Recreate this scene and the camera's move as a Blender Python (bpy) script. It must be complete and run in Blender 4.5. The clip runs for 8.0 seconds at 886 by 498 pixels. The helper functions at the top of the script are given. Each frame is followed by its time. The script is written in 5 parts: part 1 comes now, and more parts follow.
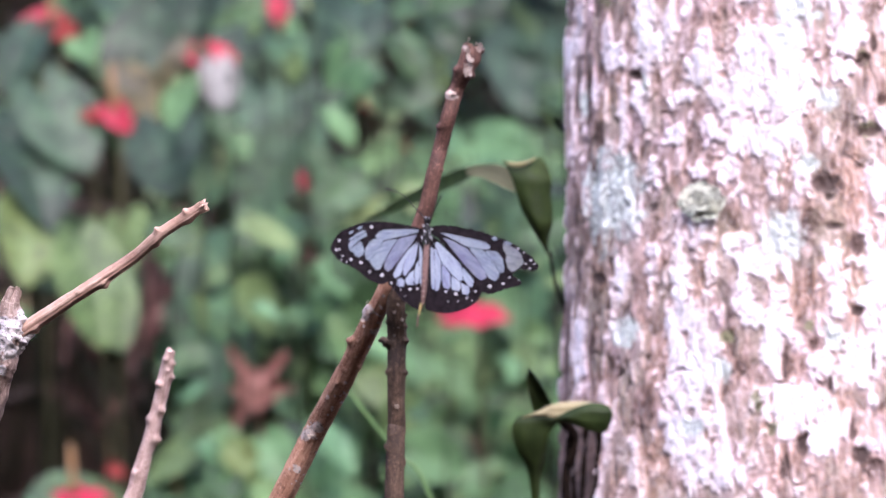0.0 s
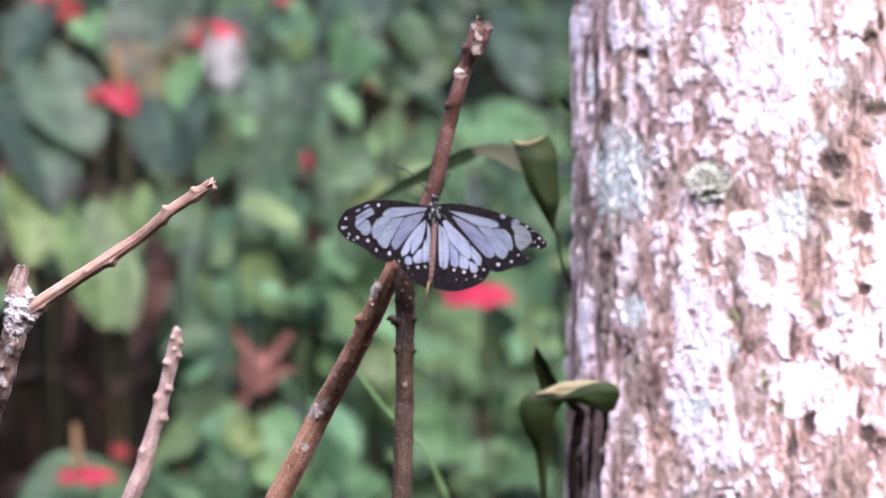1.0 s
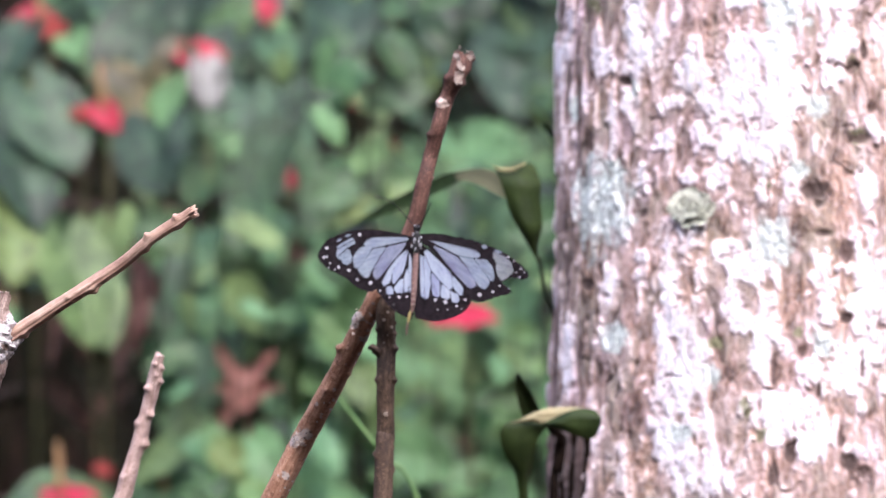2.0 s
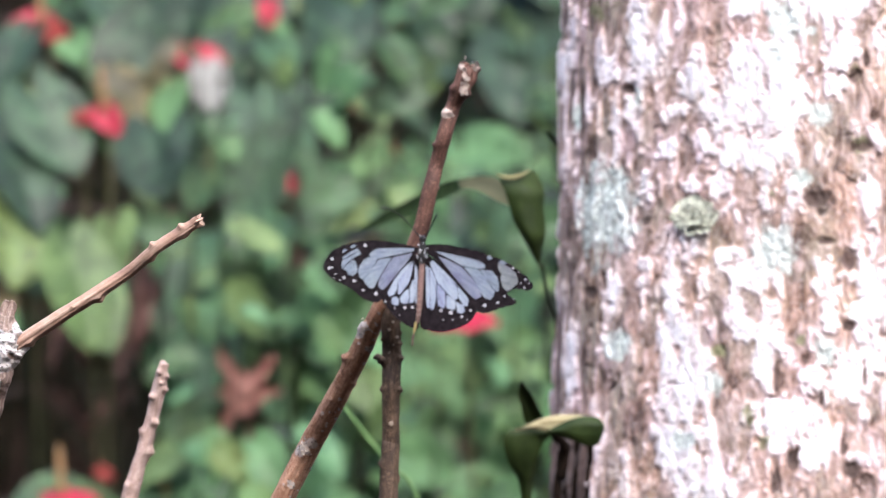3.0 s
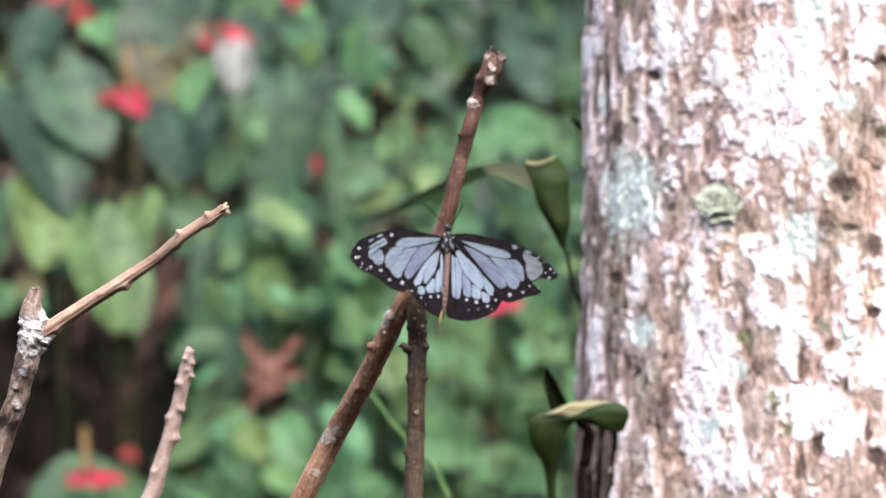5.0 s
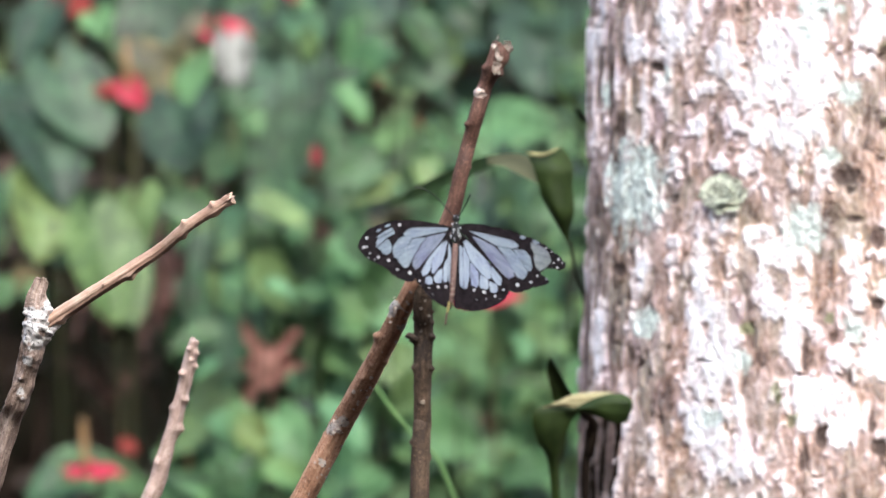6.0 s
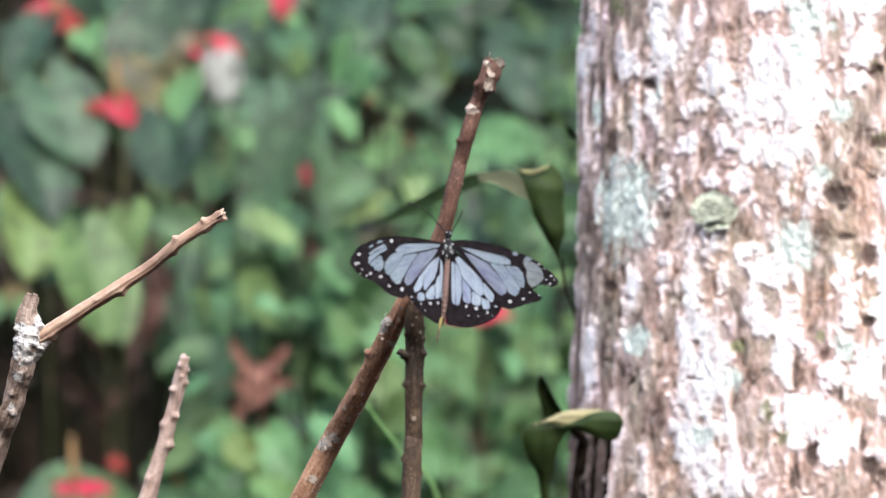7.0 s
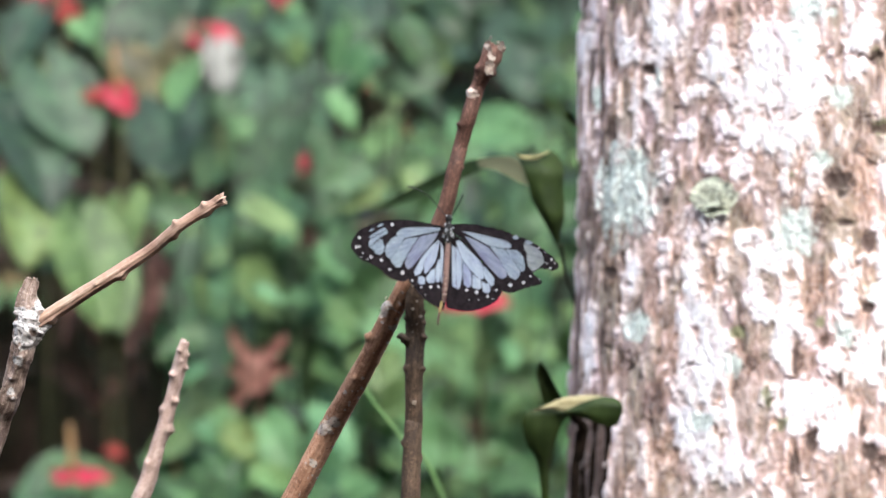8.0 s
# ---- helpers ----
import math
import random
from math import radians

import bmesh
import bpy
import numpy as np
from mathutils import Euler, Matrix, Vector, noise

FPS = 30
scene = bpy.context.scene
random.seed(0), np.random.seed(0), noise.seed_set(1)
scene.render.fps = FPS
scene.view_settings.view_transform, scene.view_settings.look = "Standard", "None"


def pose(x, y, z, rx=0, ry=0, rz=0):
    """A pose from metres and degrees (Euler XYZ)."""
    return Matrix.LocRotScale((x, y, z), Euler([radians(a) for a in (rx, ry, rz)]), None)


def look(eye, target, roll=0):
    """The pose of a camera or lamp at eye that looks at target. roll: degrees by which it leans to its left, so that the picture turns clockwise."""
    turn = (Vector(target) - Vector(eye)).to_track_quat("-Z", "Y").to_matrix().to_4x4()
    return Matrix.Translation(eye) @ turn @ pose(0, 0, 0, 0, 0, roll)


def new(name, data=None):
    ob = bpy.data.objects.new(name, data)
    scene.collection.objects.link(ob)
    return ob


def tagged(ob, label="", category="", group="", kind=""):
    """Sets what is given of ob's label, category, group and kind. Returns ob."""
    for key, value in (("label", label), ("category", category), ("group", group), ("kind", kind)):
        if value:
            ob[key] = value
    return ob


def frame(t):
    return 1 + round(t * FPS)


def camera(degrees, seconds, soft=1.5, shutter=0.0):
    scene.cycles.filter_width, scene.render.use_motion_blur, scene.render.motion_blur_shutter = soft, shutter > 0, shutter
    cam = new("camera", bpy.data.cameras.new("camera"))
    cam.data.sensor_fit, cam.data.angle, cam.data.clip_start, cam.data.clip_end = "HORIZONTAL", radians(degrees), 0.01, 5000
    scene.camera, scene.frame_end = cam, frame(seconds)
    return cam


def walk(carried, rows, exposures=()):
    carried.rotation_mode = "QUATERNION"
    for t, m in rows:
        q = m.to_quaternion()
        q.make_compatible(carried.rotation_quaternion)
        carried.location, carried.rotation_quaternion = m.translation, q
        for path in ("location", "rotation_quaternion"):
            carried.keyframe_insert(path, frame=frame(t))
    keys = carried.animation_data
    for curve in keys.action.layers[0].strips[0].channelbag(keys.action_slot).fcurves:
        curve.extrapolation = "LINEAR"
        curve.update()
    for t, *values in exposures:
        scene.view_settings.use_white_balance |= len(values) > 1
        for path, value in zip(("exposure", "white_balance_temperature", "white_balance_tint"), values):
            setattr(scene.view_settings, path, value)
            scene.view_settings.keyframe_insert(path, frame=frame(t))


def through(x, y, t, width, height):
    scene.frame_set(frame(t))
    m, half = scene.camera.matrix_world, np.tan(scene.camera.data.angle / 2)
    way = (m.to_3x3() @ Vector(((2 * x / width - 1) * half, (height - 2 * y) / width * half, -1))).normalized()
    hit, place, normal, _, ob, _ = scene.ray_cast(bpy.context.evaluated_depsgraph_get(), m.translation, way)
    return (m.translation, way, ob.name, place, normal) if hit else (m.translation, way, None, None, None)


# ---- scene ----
cam = camera(10.0, 8.0, soft=1.3)
cam.data.dof.use_dof = True
cam.data.dof.focus_distance = 2.19
cam.data.dof.aperture_fstop = 19.0
PATH = [
    (0.0, (0.00560, 0.00855, 0.89009), (0.00497, 2.00855, 0.89027), -0.328),
    (0.5, (0.00438, 0.00537, 0.88909), (0.00476, 2.00537, 0.88915), -0.240),
    (1.0, (0.00345, 0.00898, 0.88884), (0.00161, 2.00898, 0.88164), -0.321),
    (1.5, (0.00462, 0.01022, 0.89168), (0.00742, 2.01022, 0.88990), -0.131),
    (3.0, (0.00202, 0.00250, 0.89806), (0.00684, 2.00250, 0.89736), -0.019),
    (3.5, (0.00000, -0.00000, 0.90000), (-0.00000, 2.00000, 0.90000), 0.000),
    (4.0, (0.00055, -0.00442, 0.90046), (-0.00159, 1.99558, 0.89628), -0.032),
    (4.5, (0.00250, -0.00223, 0.90034), (0.00279, 1.99777, 0.89106), -0.015),
    (5.0, (0.00159, -0.00318, 0.90237), (-0.00324, 1.99682, 0.89311), 0.055),
    (6.5, (-0.00388, 0.00083, 0.90043), (-0.00470, 2.00083, 0.88760), 0.177),
    (7.0, (-0.00395, 0.00095, 0.90023), (-0.00254, 2.00095, 0.89562), 0.223),
    (7.5, (-0.00526, 0.00239, 0.89787), (-0.00604, 2.00239, 0.89399), 0.204),
    (8.0, (-0.00506, 0.00205, 0.89754), (-0.00269, 2.00205, 0.88924), 0.294),
]
walk(cam, [(t, look(eye, target, roll)) for t, eye, target, roll in PATH], exposures=[(0.0, 1.96, 5780, 24), (1.5, 1.96, 5870, 21), (3.0, 1.96, 6010, 10), (8.0, 1.96, 6070, 2)])

# ---- light: bright hazy sky, soft high sun from behind and to the side ----
SUN_FROM = Vector((0.9, -4.2, 4.5)).normalized()
world = bpy.data.worlds.new("world")
scene.world = world
world.use_nodes = True
wn = world.node_tree
sky = wn.nodes.new("ShaderNodeTexSky")
sky.sky_type = "NISHITA"
sky.sun_disc = False
sky.sun_elevation = math.asin(SUN_FROM.z)
sky.sun_rotation = math.atan2(SUN_FROM.x, SUN_FROM.y)
sky.dust_density = 4.0
wn.nodes["Background"].inputs["Strength"].default_value = 0.15
wn.links.new(sky.outputs["Color"], wn.nodes["Background"].inputs["Color"])
sun = new("sun", bpy.data.lights.new("sun", "SUN"))
sun.data.energy = 1.5
sun.data.angle = radians(70)
sun.data.color = (1.0, 0.95, 0.88)
sun.matrix_world = look(SUN_FROM * 20, (0, 0, 0))


# ---- materials ----
class Nodes:
    """A node material written line by line."""

    def __init__(self, name, roughness=0.6, coords="Object"):
        self.mat = bpy.data.materials.new(name)
        self.mat.use_nodes = True
        self.tree = self.mat.node_tree
        self.bsdf = self.tree.nodes["Principled BSDF"]
        self.set(self.bsdf, "Roughness", roughness)
        self.co = self.add("ShaderNodeTexCoord").outputs[coords]

    def add(self, kind):
        return self.tree.nodes.new(kind)

    def set(self, node, socket, value):
        if isinstance(value, bpy.types.NodeSocket):
            self.tree.links.new(value, node.inputs[socket])
        else:
            node.inputs[socket].default_value = value

    def stretch(self, x, y, z):
        node = self.add("ShaderNodeMapping")
        self.set(node, "Vector", self.co)
        node.inputs["Scale"].default_value = (x, y, z)
        return node.outputs["Vector"]

    def noise(self, scale, detail=4.0, rough=0.55, co=None, distort=0.0):
        node = self.add("ShaderNodeTexNoise")
        self.set(node, "Vector", self.co if co is None else co)
        self.set(node, "Scale", scale)
        self.set(node, "Detail", detail)
        self.set(node, "Roughness", rough)
        self.set(node, "Distortion", distort)
        return node.outputs["Fac"]

    def ramp(self, fac, *stops):
        node = self.add("ShaderNodeValToRGB")
        self.set(node, "Fac", fac)
        while len(node.color_ramp.elements) < len(stops):
            node.color_ramp.elements.new(0.5)
        for el, (at, col) in zip(node.color_ramp.elements, stops):
            el.position = at
            el.color = (*col, 1) if isinstance(col, tuple) else (col, col, col, 1)
        return node.outputs["Color"]

    def mix(self, fac, a, b, blend="MIX"):
        node = self.add("ShaderNodeMix")
        node.data_type, node.blend_type = "RGBA", blend
        for socket, value in ((0, fac), (6, a), (7, b)):
            if isinstance(value, tuple):
                value = (*value, 1)
            self.set(node, socket, value)
        return node.outputs[2]

    def math(self, op, a, b=0.0):
        node = self.add("ShaderNodeMath")
        node.operation = op
        self.set(node, 0, a)
        self.set(node, 1, b)
        return node.outputs[0]

    def attribute(self, name):
        node = self.add("ShaderNodeAttribute")
        node.attribute_name = name
        return node.outputs["Fac"]

    def random(self):
        return self.add("ShaderNodeObjectInfo").outputs["Random"]

    def bump(self, height, strength, distance):
        node = self.add("ShaderNodeBump")
        self.set(node, "Height", height)
        self.set(node, "Strength", strength)
        self.set(node, "Distance", distance)
        self.set(self.bsdf, "Normal", node.outputs["Normal"])

    def colour(self, value):
        self.set(self.bsdf, "Base Color", (*value, 1) if isinstance(value, tuple) else value)
        return self


def bark_material():
    n = Nodes("trunk_bark", 0.85)
    crust, lichen, rust = n.attribute("crust"), n.attribute("lichen"), n.attribute("rust")
    fine = n.noise(420, 4, 0.6, n.stretch(1, 1, 0.55))
    mid = n.noise(90, 5, 0.6, n.stretch(1, 1, 0.5))
    grain = n.noise(170, 5, 0.65, n.stretch(1, 1, 0.40))
    speck = n.noise(900, 3, 0.6)
    off = lambda f, k: n.math("MULTIPLY", n.math("SUBTRACT", f, 0.5), k)
    level = n.math("ADD", n.math("ADD", crust, off(fine, 0.17)), n.math("ADD", off(grain, 0.30), off(speck, 0.12)))
    # bare bark, from dark fissures to worn pinkish ridges
    bark = n.ramp(level, (0.0, (0.075, 0.046, 0.036)), (0.16, (0.23, 0.160, 0.134)), (0.34, (0.44, 0.335, 0.312)), (0.56, (0.61, 0.52, 0.545)))
    tint = n.mix(mid, (1.04, 0.84, 0.75), (0.97, 0.96, 1.04))
    bark = n.mix(n.math("MULTIPLY", rust, 0.95), bark, tint, "MULTIPLY")
    weather = n.noise(48, 4, 0.6, n.stretch(1, 1, 0.6))
    bark = n.mix(n.ramp(weather, (0.50, 0.0), (0.66, 0.55)), bark, n.mix(fine, (0.22, 0.19, 0.145), (0.50, 0.45, 0.39)))
    # pale crust lying on it
    ochre = n.noise(31, 4, 0.6, n.stretch(1, 1, 0.55), 0.3)
    bark = n.mix(n.ramp(ochre, (0.52, 0.0), (0.64, 0.8)), bark, (1.02, 0.90, 0.77), "MULTIPLY")
    bark = n.mix(n.ramp(ochre, (0.36, 0.8), (0.47, 0.0)), bark, (0.97, 0.95, 1.08), "MULTIPLY")
    pale = n.ramp(grain, (0.32, (0.52, 0.48, 0.53)), (0.48, (0.74, 0.71, 0.78)), (0.62, (0.87, 0.86, 0.92)))
    col = n.mix(n.ramp(level, (0.41, 0.0), (0.82, 1.0)), bark, pale)
    line = n.noise(125, 3, 0.6, n.stretch(1, 1, 0.6), 0.7)
    col = n.mix(n.ramp(line, (0.482, 0.0), (0.496, 0.6), (0.504, 0.6), (0.518, 0.0)), col, n.mix(mid, (0.20, 0.15, 0.145), (0.46, 0.42, 0.45)))
    grit = n.noise(620, 2, 0.5)
    col = n.mix(n.ramp(grit, (0.33, 0.6), (0.42, 0.0)), col, n.mix(mid, (0.24, 0.17, 0.15), (0.50, 0.46, 0.49)))
    green = n.ramp(fine, (0.25, (0.22, 0.27, 0.27)), (0.5, (0.49, 0.56, 0.555)), (0.72, (0.74, 0.80, 0.79)))
    patch = n.math("ADD", lichen, n.math("ADD", off(mid, 1.3), off(fine, 0.5)))
    col = n.mix(n.ramp(patch, (0.34, 0.0), (0.80, 0.85)), col, green)
    mossy = n.math("ADD", n.attribute("moss"), off(fine, 0.9))
    col = n.mix(n.ramp(mossy, (0.40, 0.0), (0.8, 0.85)), col, n.ramp(speck, (0.3, (0.07, 0.075, 0.035)), (0.7, (0.25, 0.25, 0.14))))
    # dark hollows and cracks, and the shade below the vine leaf as colour
    stain_shade = n.math("ADD", n.attribute("stain_shade"), off(fine, 0.8))
    col = n.mix(n.ramp(stain_shade, (0.40, 0.0), (0.75, 0.9)), col, n.ramp(mid, (0.3, (0.030, 0.019, 0.016)), (0.7, (0.12, 0.076, 0.068))))
    pits = n.noise(330, 2, 0.5, n.stretch(1, 1, 0.75))
    col = n.mix(n.ramp(pits, (0.30, 0.6), (0.37, 0.0)), col, (0.15, 0.10, 0.088))
    n.bump(n.math("ADD", n.math("MULTIPLY", grain, 0.6), n.math("MULTIPLY", fine, 0.6)), 0.7, 0.0008)
    return n.colour(col).mat


def wood_material(name, dark, mid, pale, grey, grey_share, rough=0.75, flecks=0.7, run=0.10):
    """Weathered twig: fibres along it, blotches, grey crust."""
    n = Nodes(name, rough)
    along = n.add("ShaderNodeCombineXYZ")
    for k, key in enumerate(("round_a", "round_b", "along")):
        n.set(along, k, n.math("MULTIPLY", n.attribute(key), run if k == 2 else 1.0))
    fibre = n.noise(1100, 5, 0.65, along.outputs[0])
    blotch = n.noise(110, 4, 0.6)
    speck = n.noise(700, 2, 0.5)
    col = n.ramp(n.math("ADD", n.math("MULTIPLY", fibre, 0.55), n.math("MULTIPLY", blotch, 0.45)), (0.34, dark), (0.5, mid), (0.66, pale))
    crust = n.math("ADD", n.attribute("crust"), n.math("MULTIPLY", n.math("SUBTRACT", blotch, 0.5), 1.4))
    col = n.mix(n.ramp(crust, (0.5 - grey_share, 0.0), (0.66 - grey_share, 1.0)), col, n.ramp(speck, (0.3, tuple(c * 0.35 for c in grey)), (0.45, tuple(c * 0.8 for c in grey)), (0.65, grey)))
    col = n.mix(n.ramp(speck, (0.60, 0.0), (0.66, flecks)), col, pale)
    col = n.mix(n.ramp(speck, (0.34, 0.7 * flecks), (0.40, 0.0)), col, tuple(c * 0.5 for c in dark))
    n.bump(n.math("ADD", n.math("MULTIPLY", fibre, 0.7), speck), 0.7, 0.0006)
    return n.colour(col).mat


def leaf_material(name, dark, light, rough, spec=0.5, through=0.15, spots=0.0, blotch=0.8):
    n = Nodes(name, rough)
    own = n.random()
    shift = n.add("ShaderNodeVectorMath")
    n.set(shift, 0, n.co)
    n.set(shift, 1, n.mix(1.0, (7.0, 5.0, 3.0), own, "MULTIPLY"))
    at = shift.outputs[0]
    broad = n.noise(13, 3, 0.55, at)
    fine = n.noise(160, 3, 0.55, at)
    mottle_glint = n.noise(34, 4, 0.65, at)
    tone = n.math("FRACT", n.math("MULTIPLY", own, 7.31))
    hue = n.mix(own, dark, light)
    hue = n.mix(n.ramp(tone, (0.0, 0.55), (0.3, 0.0)), hue, (light[0] * 1.35, light[1] * 0.98, light[2] * 0.62))
    # bluish sky sheen of some leaves, given as colour
    hue = n.mix(n.ramp(tone, (0.72, 0.0), (1.0, 0.6)), hue, (dark[0] * 1.2, dark[1] * 1.3, dark[2] * 1.65))
    # mottling; its pale patches are highlights painted onto the blade
    col = n.mix(n.ramp(broad, (0.50, 0.0), (0.66, 0.75)), hue, tuple(c * (1.1 + 0.5 * blotch) for c in light))
    col = n.mix(n.ramp(broad, (0.34, blotch), (0.48, 0.0)), col, tuple(c * 0.5 for c in dark))
    col = n.mix(n.ramp(mottle_glint, (0.40, blotch), (0.54, 0.0)), col, tuple(c * 0.45 for c in dark))
    col = n.mix(n.ramp(mottle_glint, (0.57, 0.0), (0.68, 0.7)), col, tuple(c * (1.2 + 0.75 * blotch) for c in light))
    # veins: midrib and side veins
    sep = n.add("ShaderNodeSeparateXYZ")
    n.set(sep, "Vector", n.co)
    across = n.math("ABSOLUTE", sep.outputs["X"])
    rib = n.math("LESS_THAN", across, 0.0016)
    slant = n.math("FRACT", n.math("MULTIPLY", n.math("SUBTRACT", sep.outputs["Y"], n.math("MULTIPLY", across, 0.75)), 42.0))
    vein = n.math("MAXIMUM", rib, n.math("LESS_THAN", slant, 0.09))
    col = n.mix(n.math("MULTIPLY", vein, 0.25), col, tuple(min(1.0, c * 1.7 + 0.02) for c in light))
    if spots:
        col = n.mix(n.ramp(fine, (0.6, 0.0), (0.72, spots)), col, (0.16, 0.10, 0.04))
    n.set(n.bsdf, "Specular IOR Level", spec)
    n.set(n.bsdf, "Roughness", n.ramp(fine, (0.3, rough - 0.06), (0.7, rough + 0.1)))
    n.bump(n.math("ADD", n.math("MULTIPLY", vein, -0.6), n.math("MULTIPLY", broad, 0.8)), 0.5, 0.002)
    n.colour(col)
    if through:
        thin = n.add("ShaderNodeBsdfTranslucent")
        n.set(thin, "Color", col)
        both = n.add("ShaderNodeMixShader")
        n.set(both, 0, through)
        n.tree.links.new(n.bsdf.outputs[0], both.inputs[1])
        n.tree.links.new(thin.outputs[0], both.inputs[2])
        n.tree.links.new(both.outputs[0], n.tree.nodes["Material Output"].inputs["Surface"])
    return n.mat


def strap_material(name, dark, light, pale):
    """Strap leaf: green above, pale where it turns over."""
    n = Nodes(name, 0.58)
    broad, fine = n.noise(70, 4, 0.6), n.noise(420, 3, 0.6)
    col = n.mix(n.ramp(broad, (0.35, 0.0), (0.65, 1.0)), dark, light)
    under = n.math("ADD", n.attribute("pale"), n.math("MULTIPLY", n.math("SUBTRACT", broad, 0.5), 0.5))
    col = n.mix(n.ramp(under, (0.3, 0.0), (0.7, 1.0)), col, n.mix(fine, tuple(c * 0.6 for c in pale), pale))
    n.set(n.bsdf, "Specular IOR Level", 0.14)
    n.bump(fine, 0.3, 0.0006)
    return n.colour(col).mat


def plain_material(name, low, high, scale, rough, bump=0.3, depth=0.001, spec=0.5):
    n = Nodes(name, rough)
    f = n.noise(scale, 5, 0.6)
    n.bump(f, bump, depth)
    n.set(n.bsdf, "Specular IOR Level", spec)
    return n.colour(n.ramp(f, (0.3, low), (0.7, high))).mat


def soil_material():
    n = Nodes("soil", 0.95)
    a, b = n.noise(3.5, 5, 0.6), n.noise(45, 6, 0.7)
    # near-black: shade in the gaps between plants put into the soil's colour
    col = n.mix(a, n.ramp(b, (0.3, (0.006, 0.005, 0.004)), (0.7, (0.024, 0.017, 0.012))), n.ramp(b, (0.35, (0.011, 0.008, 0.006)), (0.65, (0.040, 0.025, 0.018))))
    n.set(n.bsdf, "Specular IOR Level", 0.08)
    n.bump(b, 0.9, 0.02)
    return n.colour(col).mat


BARK = bark_material()
TWIG_BROWN = wood_material("brown_twig_bark", (0.17, 0.080, 0.050), (0.37, 0.190, 0.118), (0.56, 0.345, 0.245), (0.62, 0.54, 0.50), 0.0, run=0.06)
TWIG_RED = wood_material("red_brown_twig_bark", (0.048, 0.021, 0.016), (0.105, 0.048, 0.036), (0.23, 0.120, 0.090), (0.62, 0.50, 0.45), 0.0)
TWIG_DARK = wood_material("dark_twig_bark", (0.026, 0.015, 0.009), (0.058, 0.034, 0.021), (0.15, 0.095, 0.062), (0.42, 0.34, 0.28), -0.04, run=0.2)
TWIG_TAN = wood_material("bare_tan_twig", (0.20, 0.108, 0.080), (0.37, 0.235, 0.180), (0.56, 0.41, 0.335), (0.36, 0.27, 0.22), -0.06, flecks=0.15, run=0.02)
TWIG_GREY = wood_material("grey_crusted_twig", (0.085, 0.052, 0.042), (0.20, 0.138, 0.115), (0.36, 0.28, 0.245), (0.52, 0.485, 0.49), 0.08)
TWIG_PINK = wood_material("weathered_pinkish_twig", (0.19, 0.12, 0.10), (0.45, 0.315, 0.28), (0.64, 0.51, 0.47), (0.60, 0.53, 0.52), 0.0, flecks=0.4, run=0.05)
# leaf tones also carry light: dim and muted kinds for dark parts, bright for lit
LEAF_GREEN = leaf_material("anthurium_leaf_green", (0.027, 0.060, 0.023), (0.051, 0.102, 0.039), 0.50, 0.36, through=0.2, blotch=0.6)
LEAF_BLUE = leaf_material("anthurium_leaf_dim", (0.013, 0.028, 0.014), (0.026, 0.050, 0.026), 0.50, 0.34, blotch=0.7)
LEAF_YELLOW = leaf_material("young_leaf", (0.064, 0.112, 0.036), (0.125, 0.180, 0.068), 0.48, 0.35, through=0.2, blotch=0.5)
LEAF_BRIGHT = leaf_material("fresh_lit_leaf", (0.094, 0.192, 0.082), (0.138, 0.258, 0.110), 0.50, 0.42, through=0.42, blotch=0.3)
LEAF_OLIVE = leaf_material("ageing_leaf", (0.0528, 0.0480, 0.0168), (0.1056, 0.0864, 0.0336), 0.5, spots=0.6)
LEAF_DRY = leaf_material("dry_leaf", (0.075, 0.040, 0.036), (0.180, 0.098, 0.086), 0.8, 0.2, spots=0.3)
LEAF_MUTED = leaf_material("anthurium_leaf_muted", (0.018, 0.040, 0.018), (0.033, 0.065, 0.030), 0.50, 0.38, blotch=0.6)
LEAF_WANING = leaf_material("yellowing_leaf", (0.20, 0.19, 0.035), (0.34, 0.31, 0.055), 0.5, 0.3, through=0.3)
LEAF_VINE = strap_material("vine_leaf", (0.012, 0.020, 0.005), (0.024, 0.038, 0.010), (0.30, 0.26, 0.15))
LEAF_STRAP = strap_material("strap_leaf", (0.030, 0.054, 0.015), (0.062, 0.100, 0.030), (0.42, 0.38, 0.20))
# near-black: roots carry the shade below the vine leaf in their colour
ROOT = plain_material("shade_dark_root", (0.004, 0.0030, 0.0022), (0.018, 0.012, 0.009), 160, 0.95, 0.9, 0.002, 0.05)
STALK = plain_material("dull_stalk", (0.010, 0.011, 0.006), (0.024, 0.026, 0.013), 60, 0.7, 0.3, 0.001, 0.15)
STALK_OLIVE = plain_material("olive_stalk", (0.050, 0.048, 0.022), (0.095, 0.085, 0.042), 60, 0.6, 0.3, 0.001, 0.2)
GRASS = plain_material("grass_stem", (0.0900, 0.1950, 0.0600), (0.1650, 0.2850, 0.1050), 80, 0.45)
SPATHE = plain_material("red_spathe", (0.20, 0.009, 0.024), (0.30, 0.017, 0.040), 30, 0.5, 0.4, 0.002, 0.2)
SPATHE_DARK = plain_material("faded_red_spathe", (0.09, 0.010, 0.009), (0.18, 0.022, 0.017), 40, 0.6, 0.3, 0.001, 0.15)
SPATHE_PALE = plain_material("pale_spathe", (0.1238, 0.1238, 0.1155), (0.1898, 0.1856, 0.1774), 25, 0.5)
SPADIX = plain_material("yellow_spadix", (0.150, 0.078, 0.026), (0.225, 0.130, 0.052), 260, 0.6, 0.8, 0.002)
SOIL = soil_material()
LITTER = plain_material("leaf_litter", (0.0137, 0.0080, 0.0050), (0.0502, 0.0274, 0.0182), 8, 0.85)
